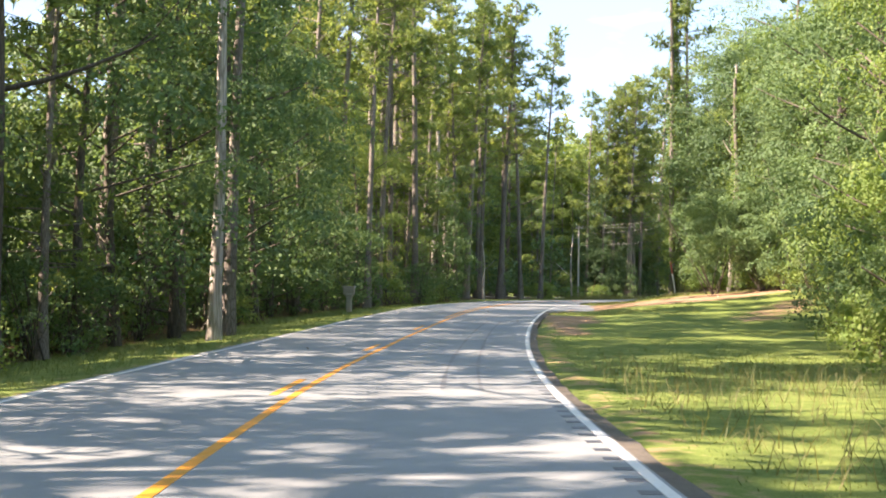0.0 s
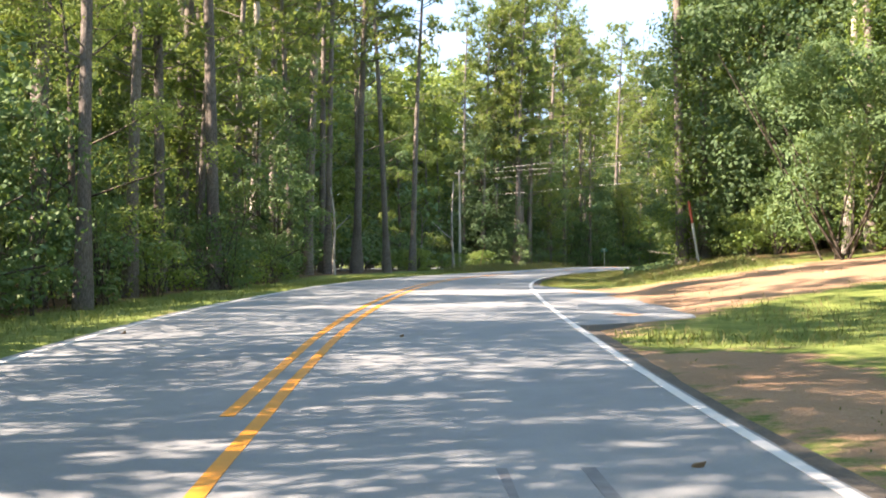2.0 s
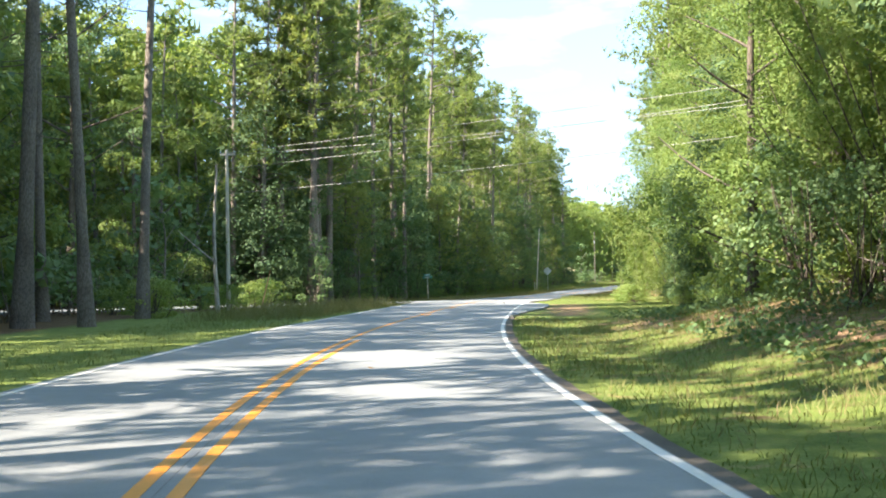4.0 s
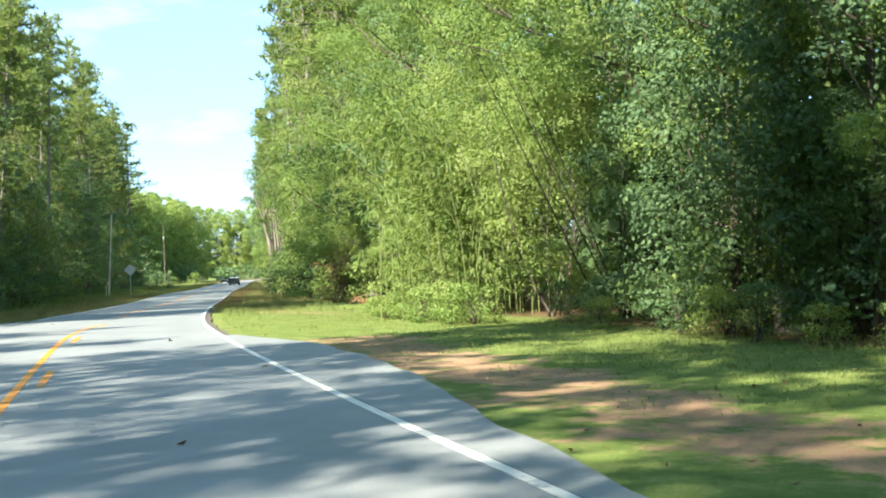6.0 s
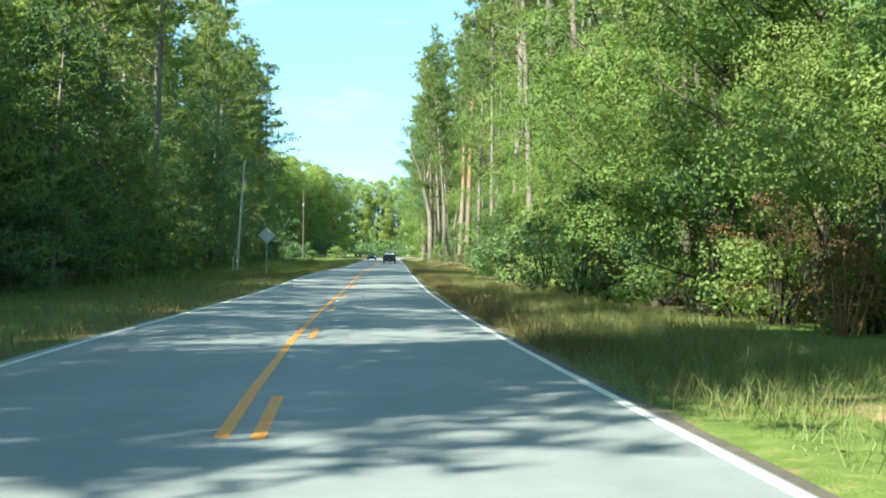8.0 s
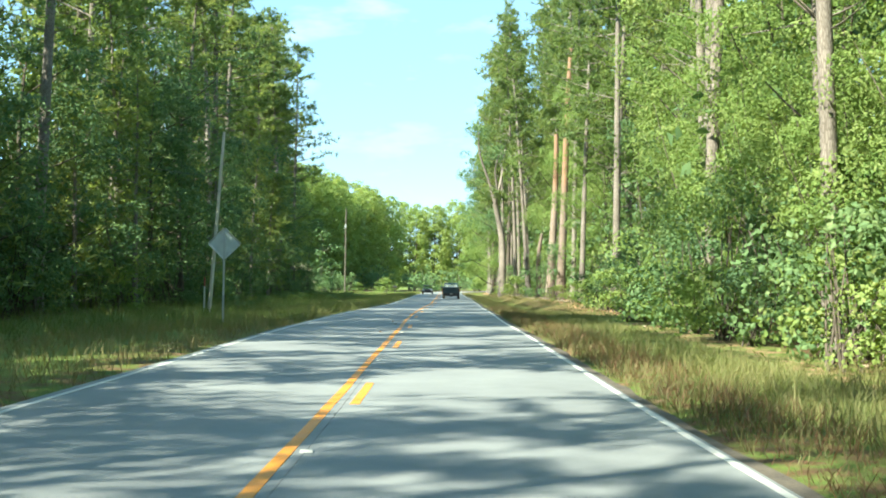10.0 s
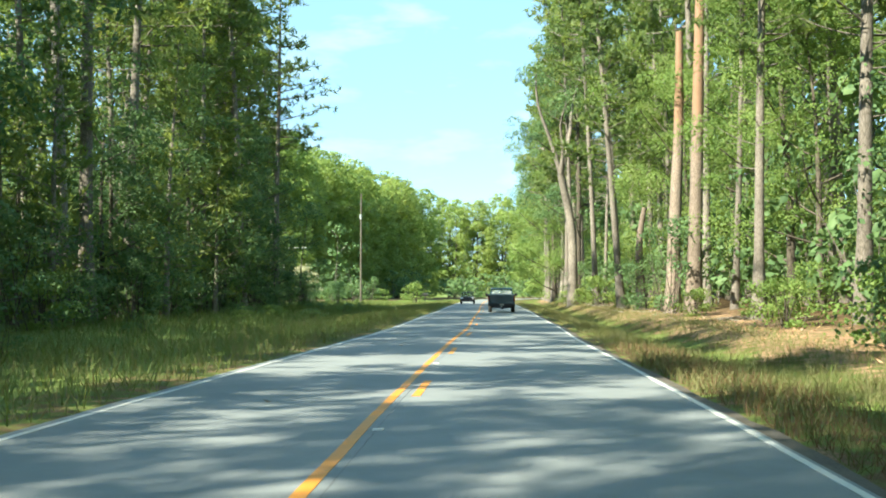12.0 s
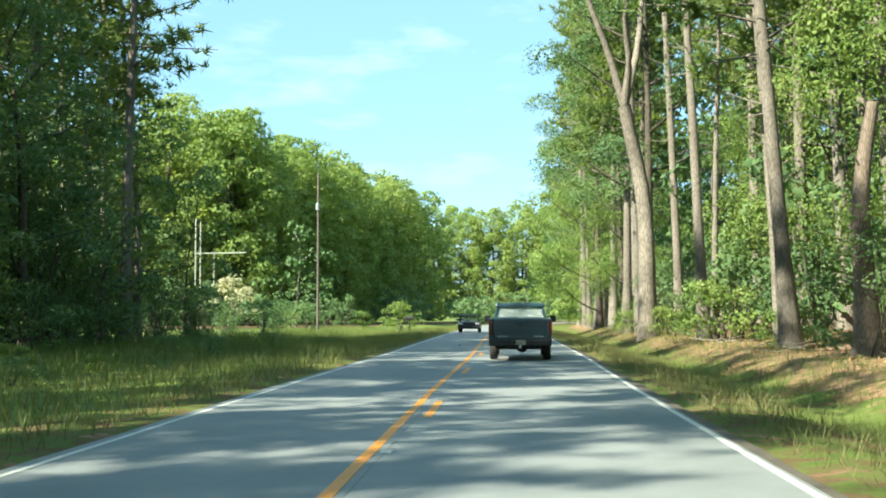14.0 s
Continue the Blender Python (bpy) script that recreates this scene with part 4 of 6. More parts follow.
# left side; trees at stations below 0 are unseen, added for their shadows
wood(False, -40, 58, 1, [([PINES[3:], OAKS[:3], SAPLINGS, LOW_PINES], [1, 5, 4, 1])], 2.9)
wood(False, 58, 84, 1, [([PINES[3:], LIMES[:2], SAPLINGS, LOW_PINES], [2, 2, 3, 1])], 3.1)
wood(False, 84, 95, 1, [([OAKS, SAPLINGS], [2, 4])], 3.0)
wood(False, -30, 95, 1, [([PINES], [1])], 5.0, 3.0)
wood(False, 14, 48, 1, [([PINES[:3]], [1])], 4.4, 1.6)
wood(False, 95, 105, 1, [([PINES[:3]], [1])], 3.0, 6.0)
wood(False, 92, 107, 1, [([PINES[:3], OAKS[1:]], [2, 1])], 3.0, 10.5)
wood(False, 96, 140, 1, [([OAKS[3:], OAKS[1:2], PINES[:1], PINES[2:3]], [2, 2, 1, 1])], 2.6, 17.0)
wood(False, 104, 150, 1, [([OAKS[3:], PINES[:3]], [1, 1])], 2.8, 22.0)
wood(False, 98, 124, 1, [([UNDER, OAKS[2:3]], [2, 1])], 2.6, 12.5)
wood(False, 138, 163, 1, [([PINES, SAPLINGS, LOW_PINES], [2, 5, 3])], 2.8)
wood(False, 163, 215, 1, [([PINES, SAPLINGS, LOW_PINES], [3, 5, 4])], 2.9)
wood(False, 215, 299, 1, [([PINES, OAKS[:3], SAPLINGS, LOW_PINES], [3, 1, 5, 4])], 3.0)
wood(False, 150, 226, 1, [([LOW_PINES, OAKS[2:3]], [2, 1])], 3.6, 1.6)
wood(False, 138, 163, 1, [([PINES], [1])], 6.4, 3.0)
wood(False, 163, 228, 1, [([PINES], [1])], 6.4, 3.0)
wood(False, 228, 300, 1, [([PINES], [1])], 4.4, 3.0)
wood(False, 70, 95, 1, [([PINES], [1])], 6.4, 1.2)
wood(False, -24, 94, 1, [([UNDER], [1])], 3.6, 4.6)
wood(False, -24, 117, 1, [([UNDER], [1])], 3.2, 8.2)
wood(False, 141, 300, 1, [([UNDER], [1])], 3.6, 4.4)
wood(False, 140, 215, 1, [([DARKS], [1])], 4.2, 3.6)
# Lighter-leaved kinds mixed in, so the crowns look sunlit by colour.
wood(False, 96, 140, 1, [([OAKS[3:], LIMES[1:2], BROAD], [2, 2, 1])], 2.4, 9.5)
wood(False, 96, 140, 1, [([OAKS[3:], LIMES[1:2], BROAD], [1, 1, 1])], 2.6, 13.0)
wood(False, 64, 98, 1, [([PINES, LIMES[:2]], [1, 1])], 3.4, 6.0)
wood(False, 192, 300, 1, [([PINES[1:2], PINES[3:]], [1, 1])], 5.0, 5.4)
wood(False, 226, 300, 1, [([LOW_PINES, OAKS[2:3]], [2, 1])], 3.6, 1.4)


def grove(x0, y0, x1, y1, step, rows, depth, size=1.0):
    """Rows of full trees from one place of the ground to another, in true metres, each row behind the one before."""
    d = Vector((x1 - x0, y1 - y0))
    n = max(1, round(d.length / step))
    back = Vector((-d.y, d.x)).normalized()
    for r in range(rows):
        for k in range(n + 1):
            q = Vector((x0, y0)) + d * (k / n) + back * (r * depth + rng.uniform(-1, 1)) + d.normalized() * rng.uniform(-1.2, 1.2)
            gs_, go_, gz_ = road_coords(np.array([[q.x, q.y]]))
            a = abs(float(go_[0]))
            if side_lane(gs_, go_, 2.0)[0] > 0.5:
                continue
            z = float(gz_[0]) * (1 - float(ease(40, 160, a))) + float(relief(gs_, np.clip(go_, -60, 60))[0]) + 15.0 * float(ease(80, 230, a))
            plant(FULL[(k + r) % 3], gs_[0], go_[0], rng.uniform(0.95, 1.2) * size / float(growth(gs_[0])), at=Vector((q.x, q.y, z - 0.2)))


grove(-34.0, 168.0, 20.0, 214.0, 6.5, 2, 7.0, 0.95)
grove(128.0, 452.0, 152.0, 449.0, 7.0, 2, 7.0)
grove(155.0, 452.0, 206.0, 503.0, 7.0, 3, 7.5)
grove(205.0, 556.0, 290.0, 528.0, 7.5, 2, 8.0, 0.95)
# right side
# Unseen trees behind the start, added for their effect on the light.
wood(True, -30, 3, 1, [([LIMES, OAKS], [2, 1])], 3.2, 2.0)
wood(True, 19, 40, 1, [([LIMES, OAKS], [2, 1])], 2.7, 2.2)
wood(True, 40, 66, 1, [([OAKS], [1])], 2.7, 1.0)
wood(True, 15, 66, 1, [([OAKS[3:], PINES], [1, 1])], 4.4, 3.6)
for m_, o_, sc in ((86.0, 15.6, 1.0), (90.5, 14.2, 1.05), (95.0, 13.4, 1.0), (99.5, 13.0, 1.0), (104.0, 13.4, 0.9), (93.0, 18.5, 1.1), (100.0, 17.5, 1.1), (81.0, 17.5, 0.95), (76.0, 19.5, 1.0)):
    plant(DARKS[int(m_) % 2], *plan(m_, o_), sc)
wood(True, 84, 106, 1, [([LIMES], [1])], 3.2, 2.6)
wood(True, 66, 104, 1, [([OAKS[1:]], [1])], 3.8, 3.4)
wood(True, 104, 118, 1, [([LIMES], [1])], 2.8, 2.2)
for s, o, sc, k in ((119.5, 12.6, 1.0, 0), (122.6, 12.4, 0.9, 2), (125.6, 12.3, 1.0, 0), (128.4, 12.2, 1.1, 2), (136.4, 14.6, 0.9, 0), (132.6, 11.0, 0.9, 0), (130.8, 11.9, 0.95, 1), (141.9, 12.4, 0.95, 0), (144.4, 12.0, 1.0, 1),
                    (147.0, 11.9, 0.95, 0), (149.8, 10.9, 0.75, 0), (149.9, 12.8, 1.0, 1), (159.6, 11.6, 0.8, 0), (163.0, 10.6, 0.85, 0), (169.0, 10.8, 0.95, 0), (114.0, 13.0, 1.0, 0), (117.0, 12.8, 0.9, 2)):
    plant(MOUNDS[k], s, o, sc)
for s, o, sc, k in ((84.0, 11.6, 0.9, 2), (87.4, 11.4, 1.0, 2), (90.6, 11.2, 0.9, 0), (94.0, 11.0, 1.0, 0), (97.2, 11.2, 0.95, 0), (100.4, 11.6, 0.9, 0), (103.6, 12.0, 1.0, 0), (107.0, 12.6, 0.95, 0), (110.4, 12.8, 1.0, 2), (69.0, 14.6, 1.0, 2), (73.0, 13.4, 0.9, 0), (77.0, 11.8, 1.0, 2), (80.6, 11.4, 0.9, 2),
                    (18.0, 13.6, 1.0, 2), (21.0, 13.4, 1.0, 2), (24.0, 13.0, 1.1, 0), (28.0, 13.4, 1.0, 2), (32.0, 13.8, 1.1, 2), (36.0, 14.6, 1.0, 0), (40.0, 15.2, 1.1, 2), (44.5, 16.0, 1.0, 2), (49.0, 16.8, 1.1, 0), (54.0, 17.8, 1.0, 2)):
    plant(MOUNDS[k], s, o, sc)
# Dark mounds; the last two are added only to darken a hollow's back.
for s, o, sc in ((67.8, 11.2, 1.35), (73.5, 12.6, 1.4), (78.5, 12.6, 1.3), (66.5, 13.6, 1.3), (63.5, 15.4, 1.6), (60.0, 16.6, 1.7), (56.0, 17.4, 1.8), (51.5, 17.0, 1.7), (47.0, 16.4, 1.7), (42.5, 15.8, 1.6), (38.0, 15.0, 1.5), (138.0, 17.0, 1.6), (140.6, 17.4, 1.6)):
    plant(MOUNDS[2], s, o, sc)
plant(MOUNDS[2], 81.3, 9.0, 0.8)
plant(MOUNDS[2], 86.0, 9.6, 0.75)
plant(PINES[3], 81.4, 9.3, 0.86)
for s, o, sc in ((72.0, 15.6, 1.0), (79.0, 14.0, 1.05), (86.0, 13.6, 1.0), (93.0, 13.4, 1.0), (99.5, 14.0, 1.0), (121.0, 15.0, 1.0), (126.5, 14.6, 1.05), (132.5, 15.4, 1.0), (138.8, 15.0, 1.05), (142.5, 15.8, 1.1), (146.0, 15.0, 1.0), (152.0, 12.8, 1.1), (155.2, 12.6, 1.1), (158.5, 14.0, 1.0)):
    plant(OVERHANGS[int(s) % 2], s, o, sc)
# Dark-leaved trees added so that the hollow looks shaded.
for m_, o_, sc in ((157.5, 17.5, 0.9), (162.0, 17.0, 0.85), (152.0, 17.5, 0.9), (147.5, 14.6, 0.62), (151.0, 13.6, 0.55)):
    plant(DARKS[int(m_) % 2], *plan(m_, o_), sc)
plant(OVERHANGS[0], *plan(158.8, 15.4), 0.95)
plant(LIMES[1], 104.0, 9.9, 0.9)
plant(LIMES[2], 98.6, 10.2, 0.9)
wood(True, 104, 165, 1, [([OAKS, PINES], [1, 3])], 4.0, 5.6)
wood(True, 158, 178, 1, [([LIMES, OAKS, SAPLINGS], [6, 1, 1])], 2.8, 2.0)
wood(True, 176, 222, 1, [([PINES], [1])], 4.4, 0.8)
wood(True, 178, 222, 1, [([SAPLINGS, LIMES[2:]], [2, 4])], 2.8, 2.2)
wood(True, 165, 222, 1, [([PINES, LIMES, OAKS], [4, 1, 1])], 2.8, 4.6)
wood(True, 170, 222, 1, [([MOUNDS[:1]], [1])], 5.4, 1.4)
wood(True, 222, 300, 1, [([PINES, LIMES], [2, 3])], 2.6, 4.0)
wood(True, 222, 300, 1, [([SAPLINGS, LIMES], [3, 1])], 4.6, 2.6)
wood(True, 270, 297, 1, [([PINES[:3]], [1])], 3.6, 2.8)
wood(True, 296, 350, 1, [([PINES, LIMES], [3, 3])], 2.8)
wood(True, 350, 392, 1, [([BROAD, OAKS], [2, 1])], 3.4)
MIXED, PINEY, LEAFY, SCRUB = (0.35, 0.35, 0.3, 0), (0.5, 0.25, 0.25, 0), (0, 0.75, 0.25, 0), (0, 0, 0.12, 0.88)
woodland("far_woodland", "dense mixed woodland behind the roadside trees",
         deep_rows(False, -50, 80, (7, 12), 4.2, (0.2, 0.4, 0.4, 0), 0.92) + deep_rows(False, 80, 113, (7, 12), 4.6, (0.2, 0.3, 0.5, 0), 0.8) + deep_rows(False, -50, 112, (18, 24), 3.4, (0.2, 0.4, 0.4, 0), 0.85) + deep_rows(False, 134, 163, (13.5, 18.5), 4.2, PINEY, 0.75) + deep_rows(False, 163, 300, (8.5, 13.5), 4.6, (0.3, 0.2, 0.5, 0), 0.72) + deep_rows(False, 163, 300, (19,), 3.6, PINEY, 0.8)
         + deep_rows(False, 112, 150, (19, 23), 2.4, (0, 0.1, 0.6, 0.3), 0.9) + deep_rows(False, 92, 165, (28,), 2.0, (0, 0.1, 0.5, 0.4)) + deep_rows(False, 92, 165, (30, 37), 3.0, (0.4, 0.6, 0, 0)) + deep_rows(False, 90, 142, (19, 23.5), 2.4, (0.35, 0.65, 0, 0), 1.2) + deep_rows(False, 318, 350, (24, 29), 3.4, LEAFY, 0.75)
         + deep_rows(True, -50, 104, (7, 12), 4.0, MIXED) + deep_rows(True, 104, 300, (7.5, 12.5), 3.8, MIXED)
         + deep_rows(True, 300, 392, (5, 10), 4.2, LEAFY, 0.85)
         + deep_rows(False, -45, 122, (3.5, 10), 2.4, SCRUB) + deep_rows(False, 139, 300, (2.5, 8), 2.3, SCRUB) + deep_rows(False, 121, 140, (3, 5.5, 8.5, 12, 15), 1.9, SCRUB)
         + deep_rows(True, -40, 104, (2.5, 6, 11), 2.2, SCRUB) + deep_rows(True, 104, 300, (3, 6, 11), 2.2, SCRUB) + deep_rows(False, 322, 351, (3, 7), 2.4, SCRUB) + deep_rows(True, 300, 390, (2, 5), 2.4, SCRUB)
         + [("scrub", rng.uniform(380, 399), rng.uniform(-50, 40), rng.uniform(0.9, 1.4)) for k in range(90)])
for k in range(12):
    plant((OAKS[3], PINES[2], PINES[0])[k % 3], 299 + 4.1 * k + rng.uniform(-1, 1), rng.uniform(7.2, 8.6), rng.uniform(0.9, 1.05))
# undergrowth
for right, s0, s1, step, lime in ((False, -20, 95, 2.0, 0.15), (False, 141, 299, 2.2, 0.1), (True, 14, 66, 1.8, 0.6), (True, 66, 110, 1.6, 0.5), (True, 158, 232, 1.9, 0.5), (True, 232, 300, 4.0, 0.6), (False, 334, 351, 3.0, 0.6), (True, 300, 380, 3.2, 0.5)):
    s = s0
    while s < s1:
        k = BUSHES[1] if rng.uniform() < lime else BUSHES[(0, 2)[rng.integers(2)]]
        o = float(front(s, right)) + rng.uniform(-0.7, 1.2)
        plant(k, s, o if right else -o, rng.uniform(0.6, 1.15))
        s += step * rng.uniform(0.5, 1.5)
for s in np.arange(116, 138, 1.9):
    plant(BUSHES[1], s, -float(front(s, False)) - rng.uniform(-1.2, 2.5), rng.uniform(0.5, 1.0))
for s, o in ((141.4, 10.3), (139.2, 9.9), (137.0, 9.8), (135.2, 10.2), (140.0, 11.9), (136.2, 11.6)):
    plant(BAMBOOS[1], s, o, rng.uniform(0.85, 1.05))
for s in np.arange(112.0, 131.0, 1.3):
    plant(BUSHES[int(s) % 2], s, float(front(s, True)) - rng.uniform(0.1, 0.9), rng.uniform(0.32, 0.6))
for s in np.arange(131.5, 142.4, 0.8):
    plant(BUSHES[1], s, 8.5 + rng.uniform(-0.3, 0.4), rng.uniform(0.32, 0.6))

WITHERED = proto("withered_bush", bush(1.7, 0.9, 16, 70, 0.09, LEAF_BROWN, BARK_BARE, clump_r=0.34), "withered brown bush at the wood's edge", "bush", "withered bushes")
plant(WITHERED, 162.4, 9.1, 0.95)
plant(WITHERED, 164.0, 9.8, 0.8)

for k in range(22):
    plant(BUSHES[(0, 0, 1)[k % 3]], rng.uniform(232, 300), -rng.uniform(9.0, 13.5), rng.uniform(0.3, 0.5), label="low leafy weeds in the tall verge grass", tall=0.6)

# pines in the corner beyond the side road
for s, o in ((142.8, -11.9), (145.6, -12.0), (140.9, -16.0)):
    plant(PINES[int(s * 3) % 4], s, o, 1.05)
for d, step in ((0.4, 3.0), (3.4, 3.6)):
    s = 138.5
    while s < 147:
        o = -float(front(s, False)) - d + rng.uniform(-0.6, 0.6)
        if side_lane(s, o, 0.9) < 0.5:
            plant(PINES[rng.integers(4)], s, o, rng.uniform(0.88, 1.08))
        s += step * rng.uniform(0.7, 1.3)

s = 158.0
while s < 178:
    plant(PINES[3], s, -float(front(s, False)) - rng.uniform(0.3, 2.0), rng.uniform(0.86, 0.98), tall=1.08)
    s += rng.uniform(3.6, 6.0)
for k in range(26):
    s, o = 139.5 + 0.8 * k, -13.5 - 1.9 * (k % 5) + rng.uniform(-0.8, 0.8)
    if side_lane(s, o, 1.4) < 0.5:
        plant((BUSHES[2], SAPLINGS[0], BUSHES[0])[k % 3], s, o, rng.uniform(1.2, 1.7))

# the last dense group of pines before the clearing
for k in range(16):
    plant((PINES + LOW_PINES)[k % 6], rng.uniform(276, 301), rng.uniform(-25, -15), rng.uniform(0.7, 0.9))

# trees that stand out by themselves
for s, o, sc in ((82.2, -11.5, 1.1), (115.3, -11.4, 1.0), (109.0, -10.9, 1.0), (108.1, -12.5, 1.05), (103.2, -12.4, 1.0), (99.3, -12.0, 1.0), (113.4, -14.2, 1.0), (110.8, -15.6, 1.0), (96.0, -12.6, 0.95), (105.6, -14.6, 1.0), (186.0, -13.9, 1.05)):
    plant(PINES[(1, 3)[int(s) % 2]], s, o, sc)
for s, o, sc, k in ((234.8, 9.9, 0.95, 3), (241.7, 10.7, 1.0, 2), (248.7, 9.7, 0.8, 0), (256.0, 10.5, 0.65, 3), (263.2, 10.8, 0.95, 3), (274.7, 8.4, 1.0, 2), (276.6, 8.6, 0.7, 3), (284.2, 8.0, 0.9, 3), (287.0, 8.8, 0.6, 3)):
    plant(PINES[k], s, o, sc, label="tall pine with a bare trunk on the clay bank", lean=rng.uniform(-3.0, 3.0))

# ---- single trees of their own shape ----


def lone(name, pieces, bark, label, s, o, turn=0.0, leafy=None):
    ob = thing(name, label, "tree", pose(*spot(s, o), 0, 0, turn) @ Matrix.Scale(float(growth(s)), 4))
    part("trunk", mesh_of("trunk", *pieces[0], bark, smooth=True), ob)
    for v, f in pieces[1:]:
        part("branch", mesh_of("branch", v, f, bark, smooth=True), ob)
    if leafy is not None:
        part("foliage", leafy, ob)
    return ob


def dead_tree(h, r, forks, bend=0.1):
    p = stem(h, 0.03, 0.15)
    u = np.linspace(0, 1, len(p))
    pieces = [tube(p, r * (1 - 0.55 * u) + r * 0.4 * np.exp(-u * h / 0.5), 8)]
    for z, a, ln, rr in forks:
        b = limb(on_stem(p, z), (math.cos(a), math.sin(a), 0.8), ln, bend, 5)
        pieces.append(tube(b, np.linspace(rr, rr * 0.25, 5), 5))
    return pieces


lone("dead_tree", dead_tree(13, 0.3, ((5.6, 0.4, 2.6, 0.11), (6.6, 2.8, 2.2, 0.1), (8.5, 1.0, 2.0, 0.07))), BARK_PALE, "dead forked tree with peeling pale bark", 91.1, -11.6, 20)
lone("pale_trunk", dead_tree(15, 0.17, ((9.0, 0.4, 2.0, 0.05), (11.0, 2.8, 2.2, 0.05))), BARK_PALE, "pale mottled trunk at the road's edge", 30.6, -5.55, 20)
lone("torn_trunk", dead_tree(15, 0.2, ((8.0, 1.4, 2.0, 0.05), (10.0, 3.8, 2.2, 0.05))), BARK_GREY, "dark leaning trunk at the road's edge", 33.6, -5.95, 120)
lone("dead_tree", dead_tree(6.6, 0.1, ((2.2, 3.0, 1.6, 0.05),), 0.2), BARK_PALE, "thin crooked dead trunk beside the pole", 120.9, -10.3)
lone("dead_tree", dead_tree(5.0, 0.09, ((2.4, 0.2, 1.2, 0.05),), 0.2), BARK_PALE, "thin crooked dead trunk among the pines", 101.0, -11.2)
lone("broken_pine", dead_tree(11.5, 0.31, ((4.0, 1.0, 0.8, 0.03), (6.2, 3.0, 0.9, 0.03), (8.2, 5.0, 0.7, 0.03))), BARK_TORN, "snapped-off pine trunk with orange bare wood", 260.2, 8.9)
lone("stripped_pine", dead_tree(17, 0.3, ((7.0, 2.0, 1.0, 0.03), (9.0, 0.5, 1.2, 0.03))), BARK_TORN, "standing pine with stripped orange bark", 258.4, 9.4)
lone("broken_pine", dead_tree(5.2, 0.26, ((3.6, 3.4, 0.7, 0.03),)), BARK_TORN, "low snapped pine trunk with orange bare wood", 270.6, 8.9)
lone("bare_trunk", dead_tree(13, 0.15, ((9.0, 2.0, 1.2, 0.04),)), BARK_PALE, "pale bare trunk rising out of the vines", 71.0, 12.1)
lone("bare_trunk", dead_tree(12, 0.16, ((7.0, 2.0, 1.2, 0.05),)), BARK_PALE, "pale bare trunk rising out of the vines", 81.3, 8.9)
# the twisted tree on the clay bank
p = stem(9.0, 0.06, 0.5)
twist = [tube(p, np.linspace(0.36, 0.24, 10) + 0.12 * np.exp(-np.linspace(0, 9, 10) / 0.6), 8)]
for a, ln in ((0.3, 7.0), (2.6, 6.2), (4.4, 4.5)):
    b = limb(p[-1], (math.cos(a) * 0.35, math.sin(a) * 0.35, 1), ln, 0.1, 8)
    b[:, 0] += 0.3 * np.sin(np.linspace(0, 7, 8)) * np.linspace(0, 1, 8)
    twist.append(tube(b, np.linspace(0.17, 0.05, 8), 6))
tops = np.vstack([v[-6:] for v, _ in twist[1:]] + [twist[1][0][-18:-12]])
cv, cf = shells(tops, np.full(len(tops), 1.3), 60)
cv, cf = leaves(cv, 0.17, 0.62, facing=cf)
lone("twisted_tree", twist, BARK_GREY, "grey twisted forked tree on the clay bank", 291.8, 7.2, leafy=mesh_of("foliage", cv, cf, LEAF_OAK))


def vine_column(h, r, per, size):
    """Vine leaves wound round a trunk."""
    n = int(h * per)
    u = rng.uniform(0, 1, n) ** 0.85
    a = rng.uniform(0, 6.28, n)
    rad = r * (0.55 + 0.6 * np.array([noise.noise((math.cos(q) * 1.5, math.sin(q) * 1.5, z * h * 0.5)) for q, z in zip(a, u)]) + 0.35 * rng.uniform(0, 1, n)) * (1.15 - 0.8 * u)
    hug = rng.uniform(0, 1, n) < 0.45
    rad = np.where(hug, rng.uniform(0.14, 0.42, n) * (1 - 0.6 * u), rad)
    c = np.c_[np.cos(a) * rad, np.sin(a) * rad, u * h + 0.1]
    v, f = leaves(c, size, 0.55, 0.4, 0.3)
    return mesh_of("vine", v, f, LEAF_LIME)


for s, o, h, r in ((80.6, 8.55, 20.0, 0.75), (70.0, 12.5, 12.0, 0.9), (62.0, 17.0, 13.0, 0.9), (98.0, 10.5, 9.0, 1.2), (118.0, 12.6, 10.5, 1.8), (124.0, 11.8, 9.0, 1.5)):
    ob = lone("vine_covered_tree", dead_tree(h, 0.2, ((h * 0.6, 2.0, 1.8, 0.06), (h * 0.75, 4.5, 1.6, 0.05))), BARK_PINE, "trunk wrapped in bright leafy vines", s, o)
    part("vine", vine_column(h, r, 760, 0.125), ob)

# ---- small tools for made things ----


def block(size, at=(0, 0, 0), bevel=0.02, top=(1.0, 1.0), shift=(0.0, 0.0), turn=(0, 0, 0), segments=2):
    """A box with rounded edges; top: the upper face's scale, shift: its push sideways."""
    bm = bmesh.new()
    bmesh.ops.create_cube(bm, size=1.0)
    for v in bm.verts:
        hi = v.co.z > 0
        v.co.x = v.co.x * size[0] * (top[0] if hi else 1) + (shift[0] if hi else 0)
        v.co.y = v.co.y * size[1] * (top[1] if hi else 1) + (shift[1] if hi else 0)
        v.co.z *= size[2]
    if bevel:
        bmesh.ops.bevel(bm, geom=bm.edges[:], offset=bevel, segments=segments, affect="EDGES", profile=0.6)
    bmesh.ops.transform(bm, matrix=pose(*at, *turn), verts=bm.verts)
    return bm


